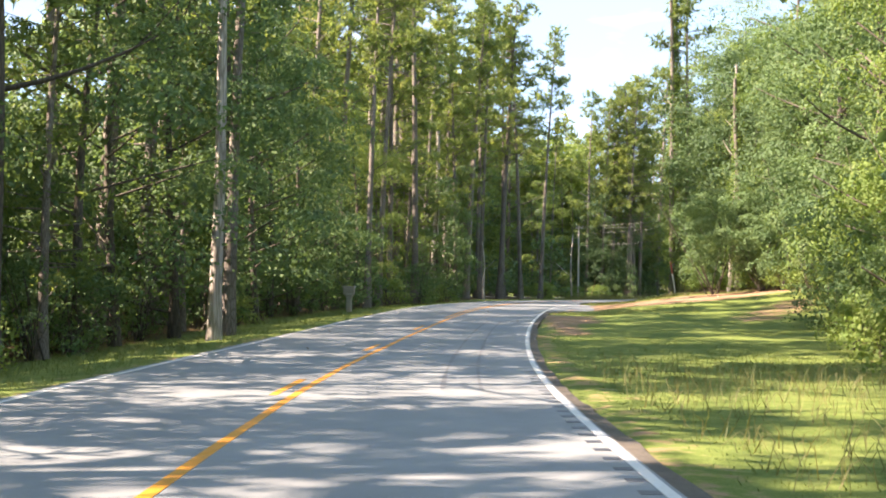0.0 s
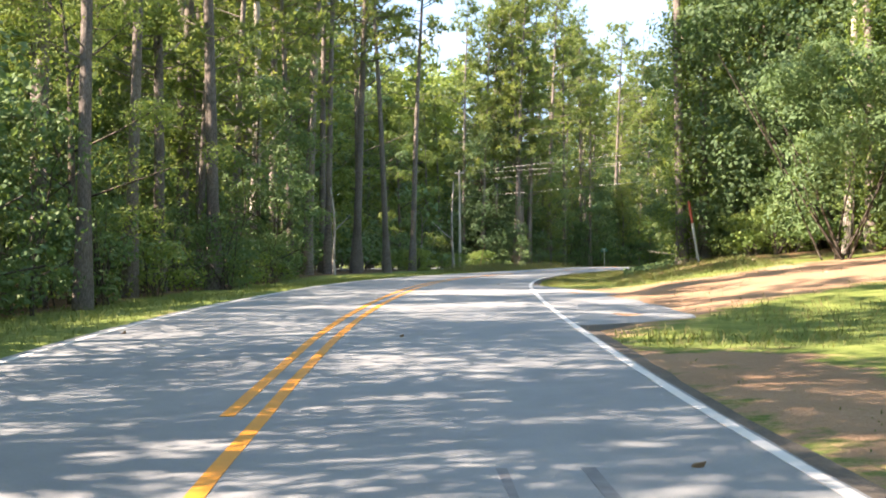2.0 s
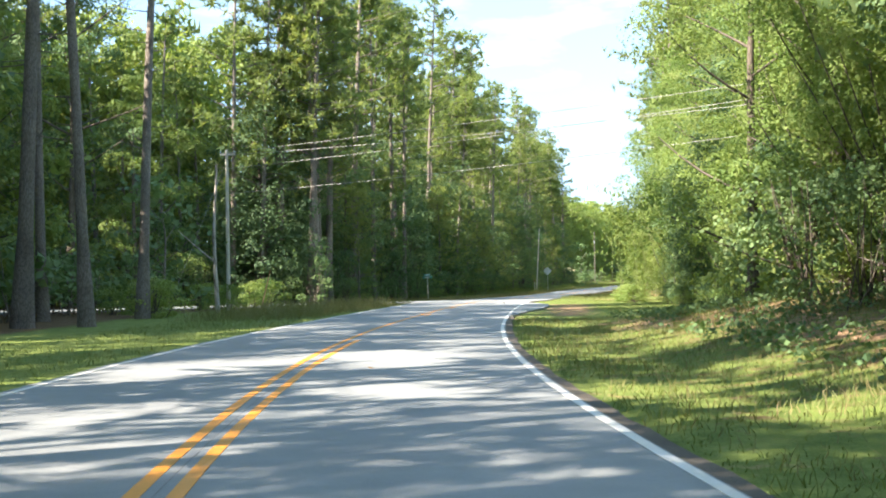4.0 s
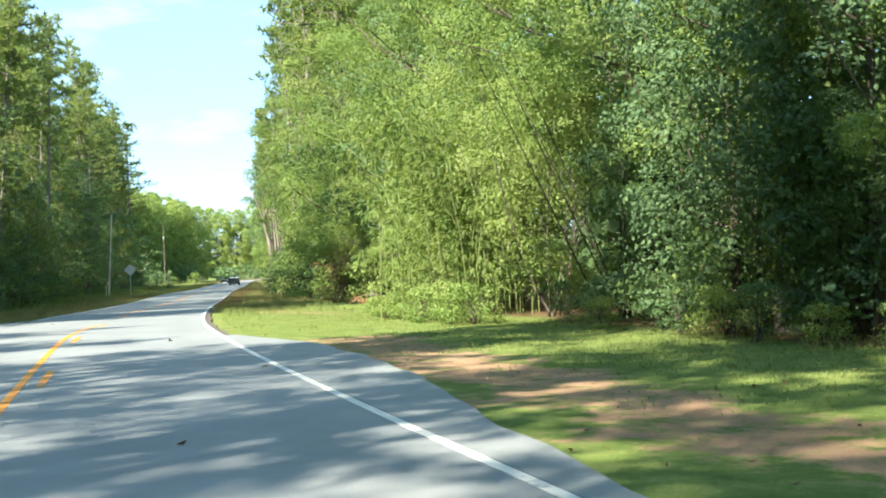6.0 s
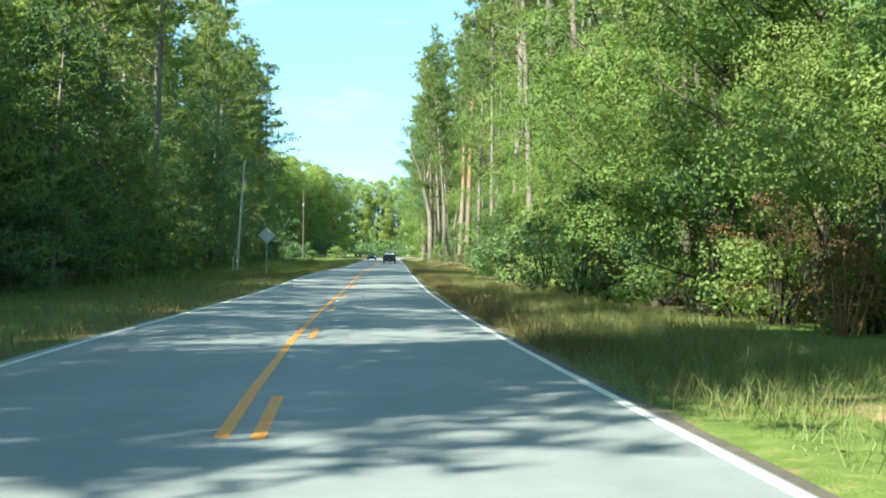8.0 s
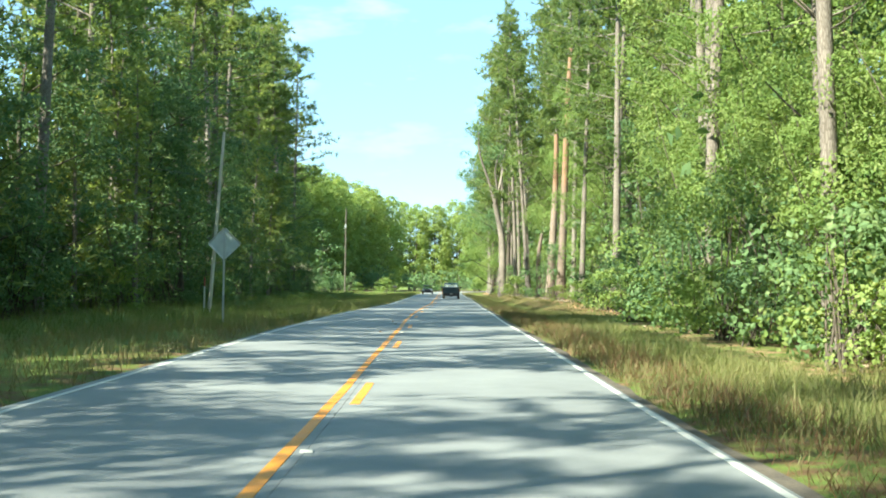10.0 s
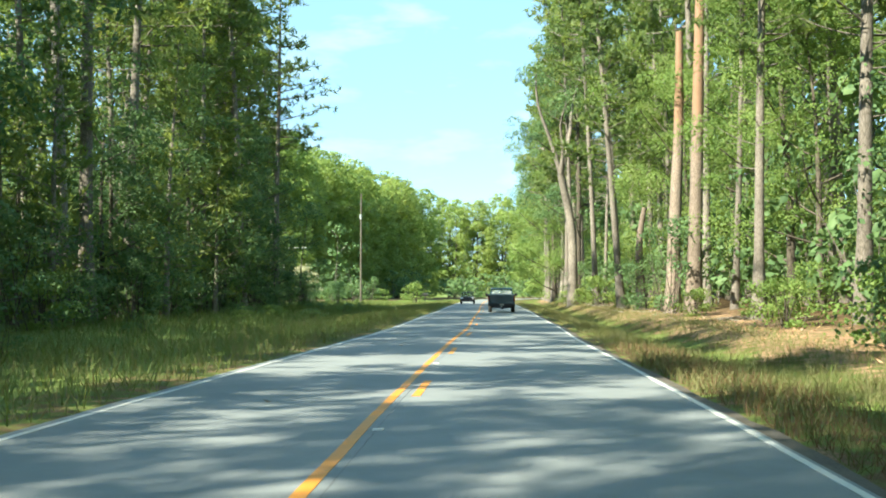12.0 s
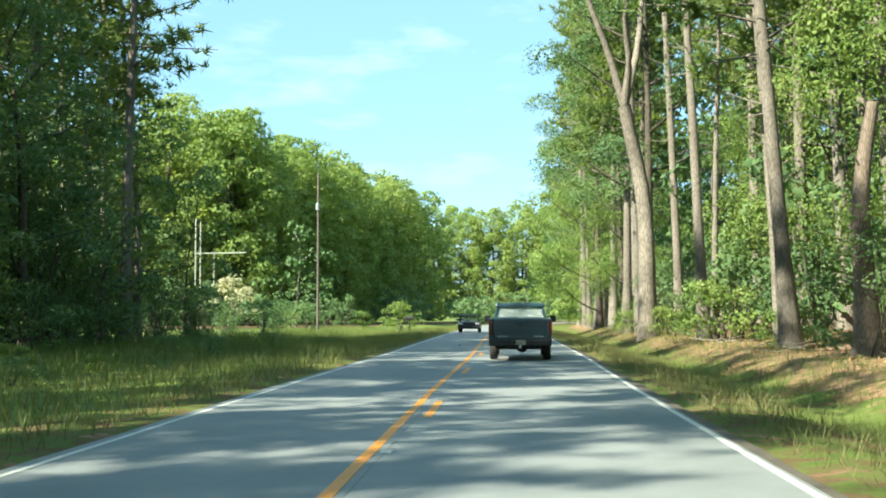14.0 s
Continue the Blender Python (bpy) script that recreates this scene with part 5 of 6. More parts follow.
def rod(a, b, r0, r1=None, sides=10):
    bm = bmesh.new()
    a, b = Vector(a), Vector(b)
    d = b - a
    bmesh.ops.create_cone(bm, cap_ends=True, segments=sides, radius1=r0, radius2=r0 if r1 is None else r1, depth=d.length)
    bmesh.ops.transform(bm, matrix=Matrix.Translation((a + b) / 2) @ d.to_track_quat("Z", "Y").to_matrix().to_4x4(), verts=bm.verts)
    return bm


def merged(*bms):
    me = bpy.data.meshes.new("tmp")
    out = bmesh.new()
    for bm in bms:
        bm.to_mesh(me)
        bm.free()
        out.from_mesh(me)
    bpy.data.meshes.remove(me)
    return out


def lathe(profile, sides=20, turn=(0, 0, 0), at=(0, 0, 0)):
    """A body turned from (radius, height) pairs."""
    a = np.linspace(0, 2 * np.pi, sides, endpoint=False)
    bm = bmesh.new()
    rings = [[bm.verts.new((r * math.cos(t), r * math.sin(t), z)) for t in a] for r, z in profile]
    for lo, hi in zip(rings, rings[1:]):
        for k in range(sides):
            bm.faces.new((lo[k], lo[(k + 1) % sides], hi[(k + 1) % sides], hi[k]))
    bm.faces.new(rings[0][::-1])
    bm.faces.new(rings[-1])
    bmesh.ops.recalc_face_normals(bm, faces=bm.faces)
    bmesh.ops.transform(bm, matrix=pose(*at, *turn), verts=bm.verts)
    return bm


def smooth(ob):
    ob.data.polygons.foreach_set("use_smooth", np.ones(len(ob.data.polygons), bool))
    return ob


def cable(name, a, b, sag, radius, mat, parent=None, label=""):
    c = bpy.data.curves.new(name, "CURVE")
    c.dimensions, c.bevel_depth, c.bevel_resolution = "3D", radius, 1
    sp = c.splines.new("POLY")
    sp.points.add(15)
    for i, p in enumerate(sp.points):
        u = i / 15
        q = Vector(a).lerp(Vector(b), u)
        p.co = (q.x, q.y, q.z - sag * 4 * u * (1 - u), 1)
    c.materials.append(mat)
    ob = new(name, c)
    if parent:
        ob.parent = parent
    return tagged(ob, label)


WOOD_POLE = surface("weathered pole wood", (0.36, 0.33, 0.28), (0.66, 0.62, 0.54), fine=30, broad=2.0, rough=0.85)
# The pole wood again, its colour darkened for the shade it stands in.
SHADED_POLE = surface("creosoted pole wood", (0.07, 0.06, 0.05), (0.15, 0.13, 0.11), fine=30, broad=2.0, rough=0.85)
GALV = plain("galvanised steel", (0.55, 0.57, 0.58), 0.45, 0.8)
ALU = plain("bare aluminium sheet", (0.62, 0.65, 0.64), 0.5, 0.35)
WHITE_POST = plain("weathered white post paint", (0.66, 0.65, 0.60), 0.6)
GREY_PIPE = plain("dull pale pipe", (0.42, 0.43, 0.41), 0.55)
RED_POST = plain("faded red post paint", (0.34, 0.075, 0.045), 0.6)
GREY_PLASTIC = surface("faded taupe plastic", (0.27, 0.255, 0.22), (0.37, 0.35, 0.31), rough=0.6)
WIRE = plain("aluminium wire", (0.36, 0.37, 0.36), 0.5, 0.4)
TRUCK_BLUE = plain("dark teal car paint", (0.017, 0.048, 0.062), 0.3, 0.15, 0.7)
# Paler than the body paint: the sky's reflection is put into the colour.
RAIL_CAP = plain("sun-faded teal cap", (0.09, 0.13, 0.14), 0.45, 0.1, 0.3)
DARK_TRIM = plain("black plastic trim", (0.018, 0.018, 0.02), 0.55)
RUBBER = surface("tyre rubber", (0.012, 0.012, 0.013), (0.035, 0.034, 0.033), rough=0.85)
RIM = plain("dull alloy wheel", (0.32, 0.32, 0.33), 0.4, 0.8)
CHROME = plain("worn chrome", (0.5, 0.5, 0.5), 0.25, 0.9)
RED_LENS = plain("red lamp lens", (0.10, 0.010, 0.012), 0.25, 0.0, 0.5)
PLATE = plain("licence plate", (0.24, 0.23, 0.19), 0.5)
LENS = plain("clear headlamp", (0.75, 0.76, 0.74), 0.15, 0.2, 0.6)


def glass_mat(name, tint):
    m, nt, n, l, b = node_mat(name)
    b.inputs["Base Color"].default_value = (*tint, 1)
    b.inputs["Roughness"].default_value, b.inputs["Transmission Weight"].default_value, b.inputs["IOR"].default_value = 0.03, 0.75, 1.45
    return m


GLASS = glass_mat("tinted car glass", (0.72, 0.82, 0.80))

# ---- pickup truck ----


def wheel(parent, at, r, w):
    tyre = smooth(part("wheel", (lathe([(r * 0.62, -w / 2), (r * 0.9, -w / 2), (r, -w * 0.36), (r, w * 0.36), (r * 0.9, w / 2), (r * 0.62, w / 2)], 24, (0, 90, 0), at), RUBBER), parent, "black rubber tyre"))
    part("rim", (lathe([(r * 0.2, -w * 0.42), (r * 0.6, -w * 0.46), (r * 0.62, 0), (r * 0.6, w * 0.46), (r * 0.2, w * 0.42)], 18, (0, 90, 0), at), RIM), tyre)
    return tyre


def pickup(m):
    t = thing("pickup_truck", "dark teal full-size pickup truck standing in the lane", "truck")
    w = 1.94
    part("bed", (merged(block((0.10, 2.15, 0.66), (-w / 2 + 0.05, 1.12, 0.93), 0.03), block((0.10, 2.15, 0.66), (w / 2 - 0.05, 1.12, 0.93), 0.03),
                        block((w - 0.16, 2.1, 0.06), (0, 1.12, 0.70), 0.01), block((w - 0.16, 0.08, 0.62), (0, 2.16, 0.94), 0.02)), TRUCK_BLUE), t)
    gate = part("tailgate", (block((w - 0.30, 0.09, 0.60), (0, 0.05, 0.94), 0.025), TRUCK_BLUE), t)
    part("handle", (block((0.16, 0.03, 0.06), (0, -0.005, 1.10), 0.01), DARK_TRIM), gate)
    part("trim_strip", (block((0.30, 0.012, 0.03), (-0.55, 0.0, 0.74), 0.004), CHROME), gate)
    part("trim_strip", (block((0.30, 0.012, 0.03), (0.55, 0.0, 0.74), 0.004), CHROME), gate)
    part("rail_cap", (block((w - 0.04, 0.13, 0.05), (0, 0.055, 1.266), 0.014), RAIL_CAP), t, "dull grey-teal cap on the tailgate")
    for x in (-1, 1):
        part("tail_light", (block((0.11, 0.10, 0.42), (x * (w / 2 - 0.055), 0.04, 1.0), 0.02), RED_LENS), t, "red tail light")
        part("bed_rail", (block((0.10, 2.1, 0.03), (x * (w / 2 - 0.055), 1.15, 1.275), 0.01), DARK_TRIM), t)
        mirror = part("mirror", (merged(block((0.20, 0.09, 0.22), (x * (w / 2 + 0.12), 3.2, 1.26), 0.03), block((0.10, 0.05, 0.05), (x * (w / 2 + 0.01), 3.22, 1.22), 0.01)), DARK_TRIM), t, "black door mirror")
        part("door", (block((0.06, 1.15, 0.62), (x * (w / 2 - 0.05), 2.85, 0.9), 0.02), TRUCK_BLUE), t)
        part("side_window", (block((0.02, 1.0, 0.38), (x * (w / 2 - 0.185), 2.85, 1.46), 0.0, (1, 0.75), (-x * 0.10, 0)), GLASS), t)
    bumper = part("bumper", (block((w - 0.02, 0.16, 0.20), (0, -0.05, 0.55), 0.04), DARK_TRIM), t, "black rear bumper")
    plate = part("licence_plate", (block((0.31, 0.012, 0.155), (0.02, -0.138, 0.56), 0.004), PLATE), bumper)
    # cab: lower shell, pillars and roof round the glass
    part("cab", (merged(block((w - 0.02, 1.45, 0.66), (0, 2.95, 0.90), 0.06), block((0.08, 0.10, 0.46), (-0.83, 2.30, 1.44), 0.02, shift=(0.10, 0.05)), block((0.08, 0.10, 0.46), (0.83, 2.30, 1.44), 0.02, shift=(-0.10, 0.05)),
                        block((0.09, 0.10, 0.46), (-0.77, 3.45, 1.44), 0.02, shift=(0.10, -0.3)), block((0.09, 0.10, 0.46), (0.77, 3.45, 1.44), 0.02, shift=(-0.10, -0.3)),
                        block((w - 0.30, 1.05, 0.13), (0, 2.78, 1.71), 0.05, (0.94, 0.94)), block((w - 0.24, 0.06, 0.10), (0, 2.28, 1.26), 0.02)), TRUCK_BLUE), t)
    part("rear_window", (block((w - 0.40, 0.02, 0.40), (0, 2.32, 1.45), 0.0, (0.88, 1), (0, 0.04)), GLASS), t, "tinted rear window")
    part("windscreen", (block((w - 0.40, 0.02, 0.42), (0, 3.50, 1.45), 0.0, (0.88, 1), (0, -0.3)), GLASS), t)
    for x in (-0.4, 0.4):
        part("seat", (merged(block((0.6, 0.18, 0.62), (x, 2.62, 1.08), 0.06), block((0.24, 0.10, 0.12), (x, 2.60, 1.42), 0.04)), DARK_TRIM), t)
    part("hood", (block((w - 0.06, 1.45, 0.55), (0, 4.35, 0.86), 0.07, (0.96, 1.0)), TRUCK_BLUE), t)
    part("chassis", (merged(block((0.9, 4.6, 0.14), (0, 2.6, 0.47), 0.02), rod((-0.8, 1.12, 0.37), (0.8, 1.12, 0.37), 0.06), rod((-0.8, 4.5, 0.37), (0.8, 4.5, 0.37), 0.05), lathe([(0.05, -0.16), (0.17, -0.08), (0.17, 0.08), (0.05, 0.16)], 14, (0, 0, 0), (0.05, 1.12, 0.37))), DARK_TRIM), t)
    part("exhaust_pipe", (rod((0.62, -0.02, 0.40), (0.62, 0.9, 0.44), 0.035), DARK_TRIM), t)
    part("tow_hitch", (merged(block((0.10, 0.22, 0.10), (0, -0.12, 0.42), 0.015), lathe([(0.02, 0), (0.03, 0.05), (0.028, 0.09), (0.01, 0.11)], 10, (0, 0, 0), (0, -0.2, 0.46))), CHROME), t)
    for x in (-1, 1):
        for y in (1.12, 4.5):
            wheel(t, (x * (w / 2 - 0.14), y, 0.37), 0.37, 0.25)
    t.matrix_world = m
    return t


p = place(272.6, 1.2)
pickup(pose(p[0], p[1], p[2] + 0.006, 0.4, 0, heading(272.6)))


def small_car(m):
    t = thing("car", "small dark car far down the road", "car")
    part("body", (merged(block((1.78, 4.3, 0.55), (0, 0, 0.58), 0.14, (0.96, 0.97)), block((1.5, 2.3, 0.1), (0, -0.1, 1.40), 0.04, (0.92, 0.85)), block((0.07, 0.1, 0.55), (-0.72, 0.75, 1.1), 0.02, shift=(0.08, -0.4)), block((0.07, 0.1, 0.55), (0.72, 0.75, 1.1), 0.02, shift=(-0.08, -0.4)),
                         block((0.07, 0.1, 0.55), (-0.72, -1.3, 1.1), 0.02, shift=(0.08, 0.3)), block((0.07, 0.1, 0.55), (0.72, -1.3, 1.1), 0.02, shift=(-0.08, 0.3))), plain("dark plum car paint", (0.02, 0.012, 0.016), 0.4, 0.1, 0.3)), t)
    part("windscreen", (block((1.42, 0.03, 0.52), (0, 0.9, 1.1), 0.0, (0.88, 1), (0, -0.42)), GLASS), t)
    part("bumper", (block((1.74, 0.18, 0.28), (0, 2.1, 0.42), 0.06), DARK_TRIM), t)
    part("grille", (block((0.8, 0.05, 0.14), (0, 2.14, 0.68), 0.02), DARK_TRIM), t)
    for x in (-1, 1):
        part("headlight", (block((0.34, 0.12, 0.15), (x * 0.66, 2.09, 0.70), 0.04), LENS), t, "bright headlight")
        part("mirror", (block((0.2, 0.1, 0.13), (x * 0.98, 0.65, 1.0), 0.03), DARK_TRIM), t)
        for y in (-1.3, 1.35):
            wheel(t, (x * 0.76, y, 0.32), 0.32, 0.2)
    t.matrix_world = m


p = place(314.0, -2.2)
small_car(pose(p[0], p[1], p[2] + 0.006, 0, 0, heading(314.0) + 180))

# ---- poles, posts and signs ----


def utility_pole(s, o, h, label, r=0.13, lean=(0.0, 0.0), arm=0.0, transformer=0.0, wood=None):
    wood = wood or WOOD_POLE
    t = thing("utility_pole", label, "utility pole", pose(*spot(s, o), lean[0], lean[1], heading(s)), "utility poles")
    part("pole", (rod((0, 0, -0.3), (0, 0, h), r, r * 0.68, 12), wood), t)
    if arm:
        part("crossarm", (block((arm, 0.09, 0.11), (0, 0.12, h - 0.25), 0.012), WOOD_POLE), t)
        for x in (-0.45, 0.45):
            part("insulator", (lathe([(0.03, 0), (0.05, 0.05), (0.03, 0.08), (0.045, 0.12), (0.02, 0.16)], 10, (0, 0, 0), (x * arm, 0.12, h - 0.19)), CHROME), t)
    if transformer:
        part("transformer", (lathe([(0.20, 0), (0.17, 0.03), (0.17, 0.55), (0.12, 0.6), (0.05, 0.66)], 16, (0, 0, 0), (0, -0.34, transformer)), GALV), t, "grey transformer can")
    return t


POLE_A = plan(151.6, -13.3)
utility_pole(*POLE_A, 9.35, "weathered wooden utility pole with a short crossarm", arm=0.9)
LEANING = plan(285.6, -12.6)
utility_pole(*LEANING, 10.6, "leaning weathered wooden pole in the tall grass", r=0.12, lean=(0, 3.6))
utility_pole(323.2, -13.1, 14.6, "grey wooden utility pole with a transformer", transformer=11.2, wood=SHADED_POLE)
top = spot(*POLE_A, 9.2)
for z, sag, far in ((0.0, 0.2, 11.0), (-0.95, 0.25, 10.4), (-0.15, 0.3, 9.9), (-2.4, 0.3, 8.8)):
    q = spot(113.0, 18.0)
    cable("overhead_wire", top + Vector((0, 0, z)), Vector((q.x, q.y, far)), sag, 0.01, WIRE, None, "thin pale overhead wire")
cable("guy_wire", top + Vector((0, 0, -0.4)), spot(121.4, -12.6), 0.0, 0.008, WIRE, None, "thin steel guy wire")
q = spot(*LEANING, 8.0)
cable("overhead_wire", q, spot(205.0, -14.0, 8.2), 0.7, 0.01, DARK_TRIM, None, "thin dark overhead wire")
cable("overhead_wire", spot(323.2, -13.1, 12.4), spot(292.0, -15.0, 12.8), 0.6, 0.01, DARK_TRIM, None, "thin dark overhead wire")
for ob in bpy.data.objects:
    if ob.name.startswith(("overhead_wire", "guy_wire")):
        tagged(ob, category="wire", group="overhead wires")


def diamond_sign(s, o):
    t = thing("road_sign", "diamond road sign seen from its bare metal back", "sign", pose(*spot(s, o), 0, 0, heading(s) + 4))
    part("post", (merged(block((0.07, 0.012, 3.8), (0, 0, 1.7), 0.003), block((0.012, 0.035, 3.8), (-0.03, 0.02, 1.7), 0.002), block((0.012, 0.035, 3.8), (0.03, 0.02, 1.7), 0.002)), GALV), t, "galvanised channel post")
    plate = part("sign_plate", (block((0.90, 0.006, 0.90), (0, 0.045, 3.05), 0.06, turn=(0, 45, 0), segments=1), ALU), t, "bare aluminium diamond plate")
    for z in (2.72, 3.38):
        part("bolt", (rod((0, -0.015, z), (0, 0.03, z), 0.014, None, 8), GALV), t)
    return t


diamond_sign(*plan(261.8, -7.12))


def street_sign(s, o):
    t = thing("street_sign", "thin steel post with two teal street-name blades", "sign", pose(*spot(s, o), 0, -2, heading(s)))
    part("post", (rod((0, 0, -0.2), (0, 0, 2.35), 0.03, None, 10), GALV), t)
    for turn, z in ((8, 2.12), (62, 2.34)):
        blade = part("blade", (block((0.85, 0.012, 0.17), (0, 0, z), 0.004, turn=(0, 0, turn)), TEAL_SIGN), t, "teal street-name blade")
        a = radians(turn)
        part("name_bar", (block((0.55, 0.004, 0.07), (0.008 * math.sin(a), -0.008 * math.cos(a), z), 0.0, turn=(0, 0, turn)), WHITE_POST), blade, "pale bar of lettering")


TEAL_SIGN = plain("teal sign sheet", (0.03, 0.25, 0.22), 0.4)
street_sign(160.0, -8.1)


def marker_post(s, o, h, red, label, lean=(0, 0), r=0.05):
    t = thing("marker_post", label, "post", pose(*spot(s, o), lean[0], lean[1], heading(s)), "marker posts")
    part("shaft", (rod((0, 0, -0.2), (0, 0, h - red), r, r * 0.95, 12), WHITE_POST), t)
    part("red_top", (lathe([(r * 0.98, h - red), (r * 1.05, h - red + 0.02), (r * 1.05, h - 0.04), (r * 0.5, h)], 12), RED_POST), t, "faded red top")


marker_post(*plan(286.1, -13.0), 2.1, 0.55, "white plastic marker post with a red top")
marker_post(*plan(91.2, 10.15), 2.5, 0.9, "leaning white marker post with a red top", (4, -9), 0.055)


def loft(sections, mat, name, parent, label=""):
    """A body through rectangles (half width, half depth, height, forward shift)."""
    bm = bmesh.new()
    rings = []
    for w, d, z, y in sections:
        ring = []
        for k in range(16):
            a = 2 * math.pi * k / 16
            c, s_ = math.cos(a), math.sin(a)
            ring.append(bm.verts.new((w * math.copysign(abs(c) ** 0.45, c), y + d * math.copysign(abs(s_) ** 0.45, s_), z)))
        rings.append(ring)
    for lo, hi in zip(rings, rings[1:]):
        for k in range(16):
            bm.faces.new((lo[k], lo[(k + 1) % 16], hi[(k + 1) % 16], hi[k]))
    bm.faces.new(rings[0][::-1])
    bm.faces.new(rings[-1])
    return part(name, (bm, mat), parent, label)


t = thing("mailbox", "taupe plastic mailbox on a flared post beside the road", "mailbox", pose(*spot(*plan(61.7, -6.75)), 0, 0, heading(54.0) + 90) @ Matrix.Scale(1.12, 4))
body = loft([(0.13, 0.13, -0.1, 0), (0.13, 0.13, 0.3, 0), (0.12, 0.12, 0.62, 0), (0.13, 0.17, 0.74, 0.0), (0.16, 0.265, 0.84, 0.02), (0.168, 0.285, 1.16, 0.02)], GREY_PLASTIC, "post", t)
part("lid", (block((0.37, 0.63, 0.07), (0, 0.02, 1.195), 0.02, (0.9, 0.96)), GREY_PLASTIC), t)
part("paper_slot", (block((0.02, 0.25, 0.03), (-0.158, -0.04, 0.845), 0.004), WHITE_POST), t, "white strip on the side")

t = thing("mailbox", "dark metal mailbox on a thin wooden post", "mailbox", pose(*spot(*plan(418.0, -8.0)), 0, 0, heading(321.0) + 90) @ Matrix.Scale(1.3, 4))
part("post", (block((0.09, 0.09, 1.05), (0, 0, 0.42), 0.01), DARK_TRIM), t)
part("box", (merged(block((0.2, 0.55, 0.14), (0, 0, 1.0), 0.02), lathe([(0.1, -0.275), (0.1, 0.275)], 16, (90, 0, 0), (0, 0, 1.07))), DARK_TRIM), t)
part("arm", (block((0.1, 0.9, 0.05), (0, 0.05, 0.91), 0.01), DARK_TRIM), t)

t = thing("pipe_frame", "tall pale pipe frame with a crossbar in the clearing", "frame", pose(*spot(329.0, -22.5), 0, 0, heading(329)) @ Matrix.Scale(1.4, 4))
for x in (-0.25, 0.1):
    part("upright", (rod((x, 0, -0.2), (x, 0, 8.0 if x < 0 else 7.7), 0.04, None, 10), GREY_PIPE), t)
part("crossbar", (rod((-0.3, 0, 5.45), (3.4, 0, 5.5), 0.04, None, 10), GREY_PIPE), t)
part("drop_pipe", (rod((1.1, 0, 5.4), (1.1, 0, 3.0), 0.035, None, 10), GREY_PIPE), t)

# ---- shrubs of their own kind ----
k = proto("brown_bush", bush(2.4, 1.3, 26, 70, 0.075, LEAF_BROWN, aspect=0.4), "withered brown bush at the wood's edge", "shrub", "")
plant(k, 167.0, 9.7, 1.15)
k = proto("silver_bush", bush(3.4, 1.7, 46, 34, 0.15, LEAF_SILVER, low=0.25), "pale flowering bush in the clearing", "shrub", "")
plant(k, 320.0, -18.0, 1.0)
k = proto("round_bush", bush(2.1, 1.6, 50, 34, 0.14, LEAF_LIME), "bright green rounded bush on the verge", "shrub", "")
plant(k, 333.0, -8.7, 1.0)
for s, o, sc in ((310, -16, 0.7), (314, -21, 0.8), (300, -15, 1.0), (306, -13, 0.8), (318, -23, 0.8), (303, -18, 0.9), (313, -16.5, 0.6), (316, -14.5, 0.6), (322, -15.5, 0.8), (324, -14, 0.8), (326, -16, 0.9)):
    plant(BUSHES[0], s, o, sc)
# ivy on the cut bank
n = 9000
s, o = rng.uniform(78, 108, n), rng.uniform(6.6, 12.0, n)
keep = np.array([noise.noise((a * 0.35, b * 0.5, 2)) for a, b in zip(s, o)]) > -0.12
s, o = s[keep], o[keep]
c = place(s, o)
c[:, 2] += relief(s, o) + rng.uniform(0.03, 0.28, len(s))
v, f = leaves(c, 0.115, 0.8, 1.2)
tagged(part("ground_ivy", mesh_of("ground_ivy", v, f, LEAF_OAK)), "leafy vines creeping over the bank", "vines", kind="stuff")

# ---- grass ----


def blades(name, label, s0, s1, o0, o1, n, h, width, mat, lean=0.45, gaps=0.0, clump=0.0):
    s, o = rng.uniform(s0, s1, n), rng.uniform(o0, o1, n)
    if callable(gaps):
        ok = gaps(s, o)
        s, o = s[ok], o[ok]
    c = place(s, o)
    patch = np.array([noise.noise((x * 0.45, y * 0.45, 9)) for x, y in c[:, :2]])
    ok = patch > rng.uniform(-1.2, 0.25, len(s)) * clump - (1 - clump)
    s, o, c, patch = s[ok], o[ok], c[ok], patch[ok]
    c[:, 2] += relief(s, o) - 0.03
    n = len(s)
    L = h * rng.uniform(0.5, 1.25, n) * (1 + 0.5 * patch)
    d = np.c_[rng.normal(size=(n, 2)) * lean, np.ones(n)]
    d = unit(d) * L[:, None]
    a = rng.uniform(0, 6.28, n)
    w = np.c_[np.cos(a), np.sin(a), np.zeros(n)] * width
    bend = np.c_[rng.normal(size=(n, 2)) * 0.22, -np.abs(rng.normal(size=n)) * 0.12] * L[:, None]
    mid = c + d * 0.55
    v = np.stack([c - w, c + w, mid + w * 0.75, mid - w * 0.75, c + d + bend], 1).reshape(-1, 3)
    k = np.arange(n)[:, None] * 5
    tri = np.concatenate([k + [0, 1, 2], k + [0, 2, 3], k + [3, 2, 4]])
    me = mesh_fast(name, v, tri, [mat], np.zeros(len(tri)))
    return tagged(part(name, me), label, "grass", kind="stuff")


def turf(s, o):
    return (bare(s, o) < rng.uniform(0.15, 0.9, len(s))) & (np.abs(o) > 3.92) & ((o > 0) | (side_lane(s, o, 0.6) < 0.5))


def off_apron(s, o):
    return turf(s, o) & ~((s > 111) & (s < 131) & (o < 5.2)) & ~((s > 52) & (s < 71) & (o < 5.9))


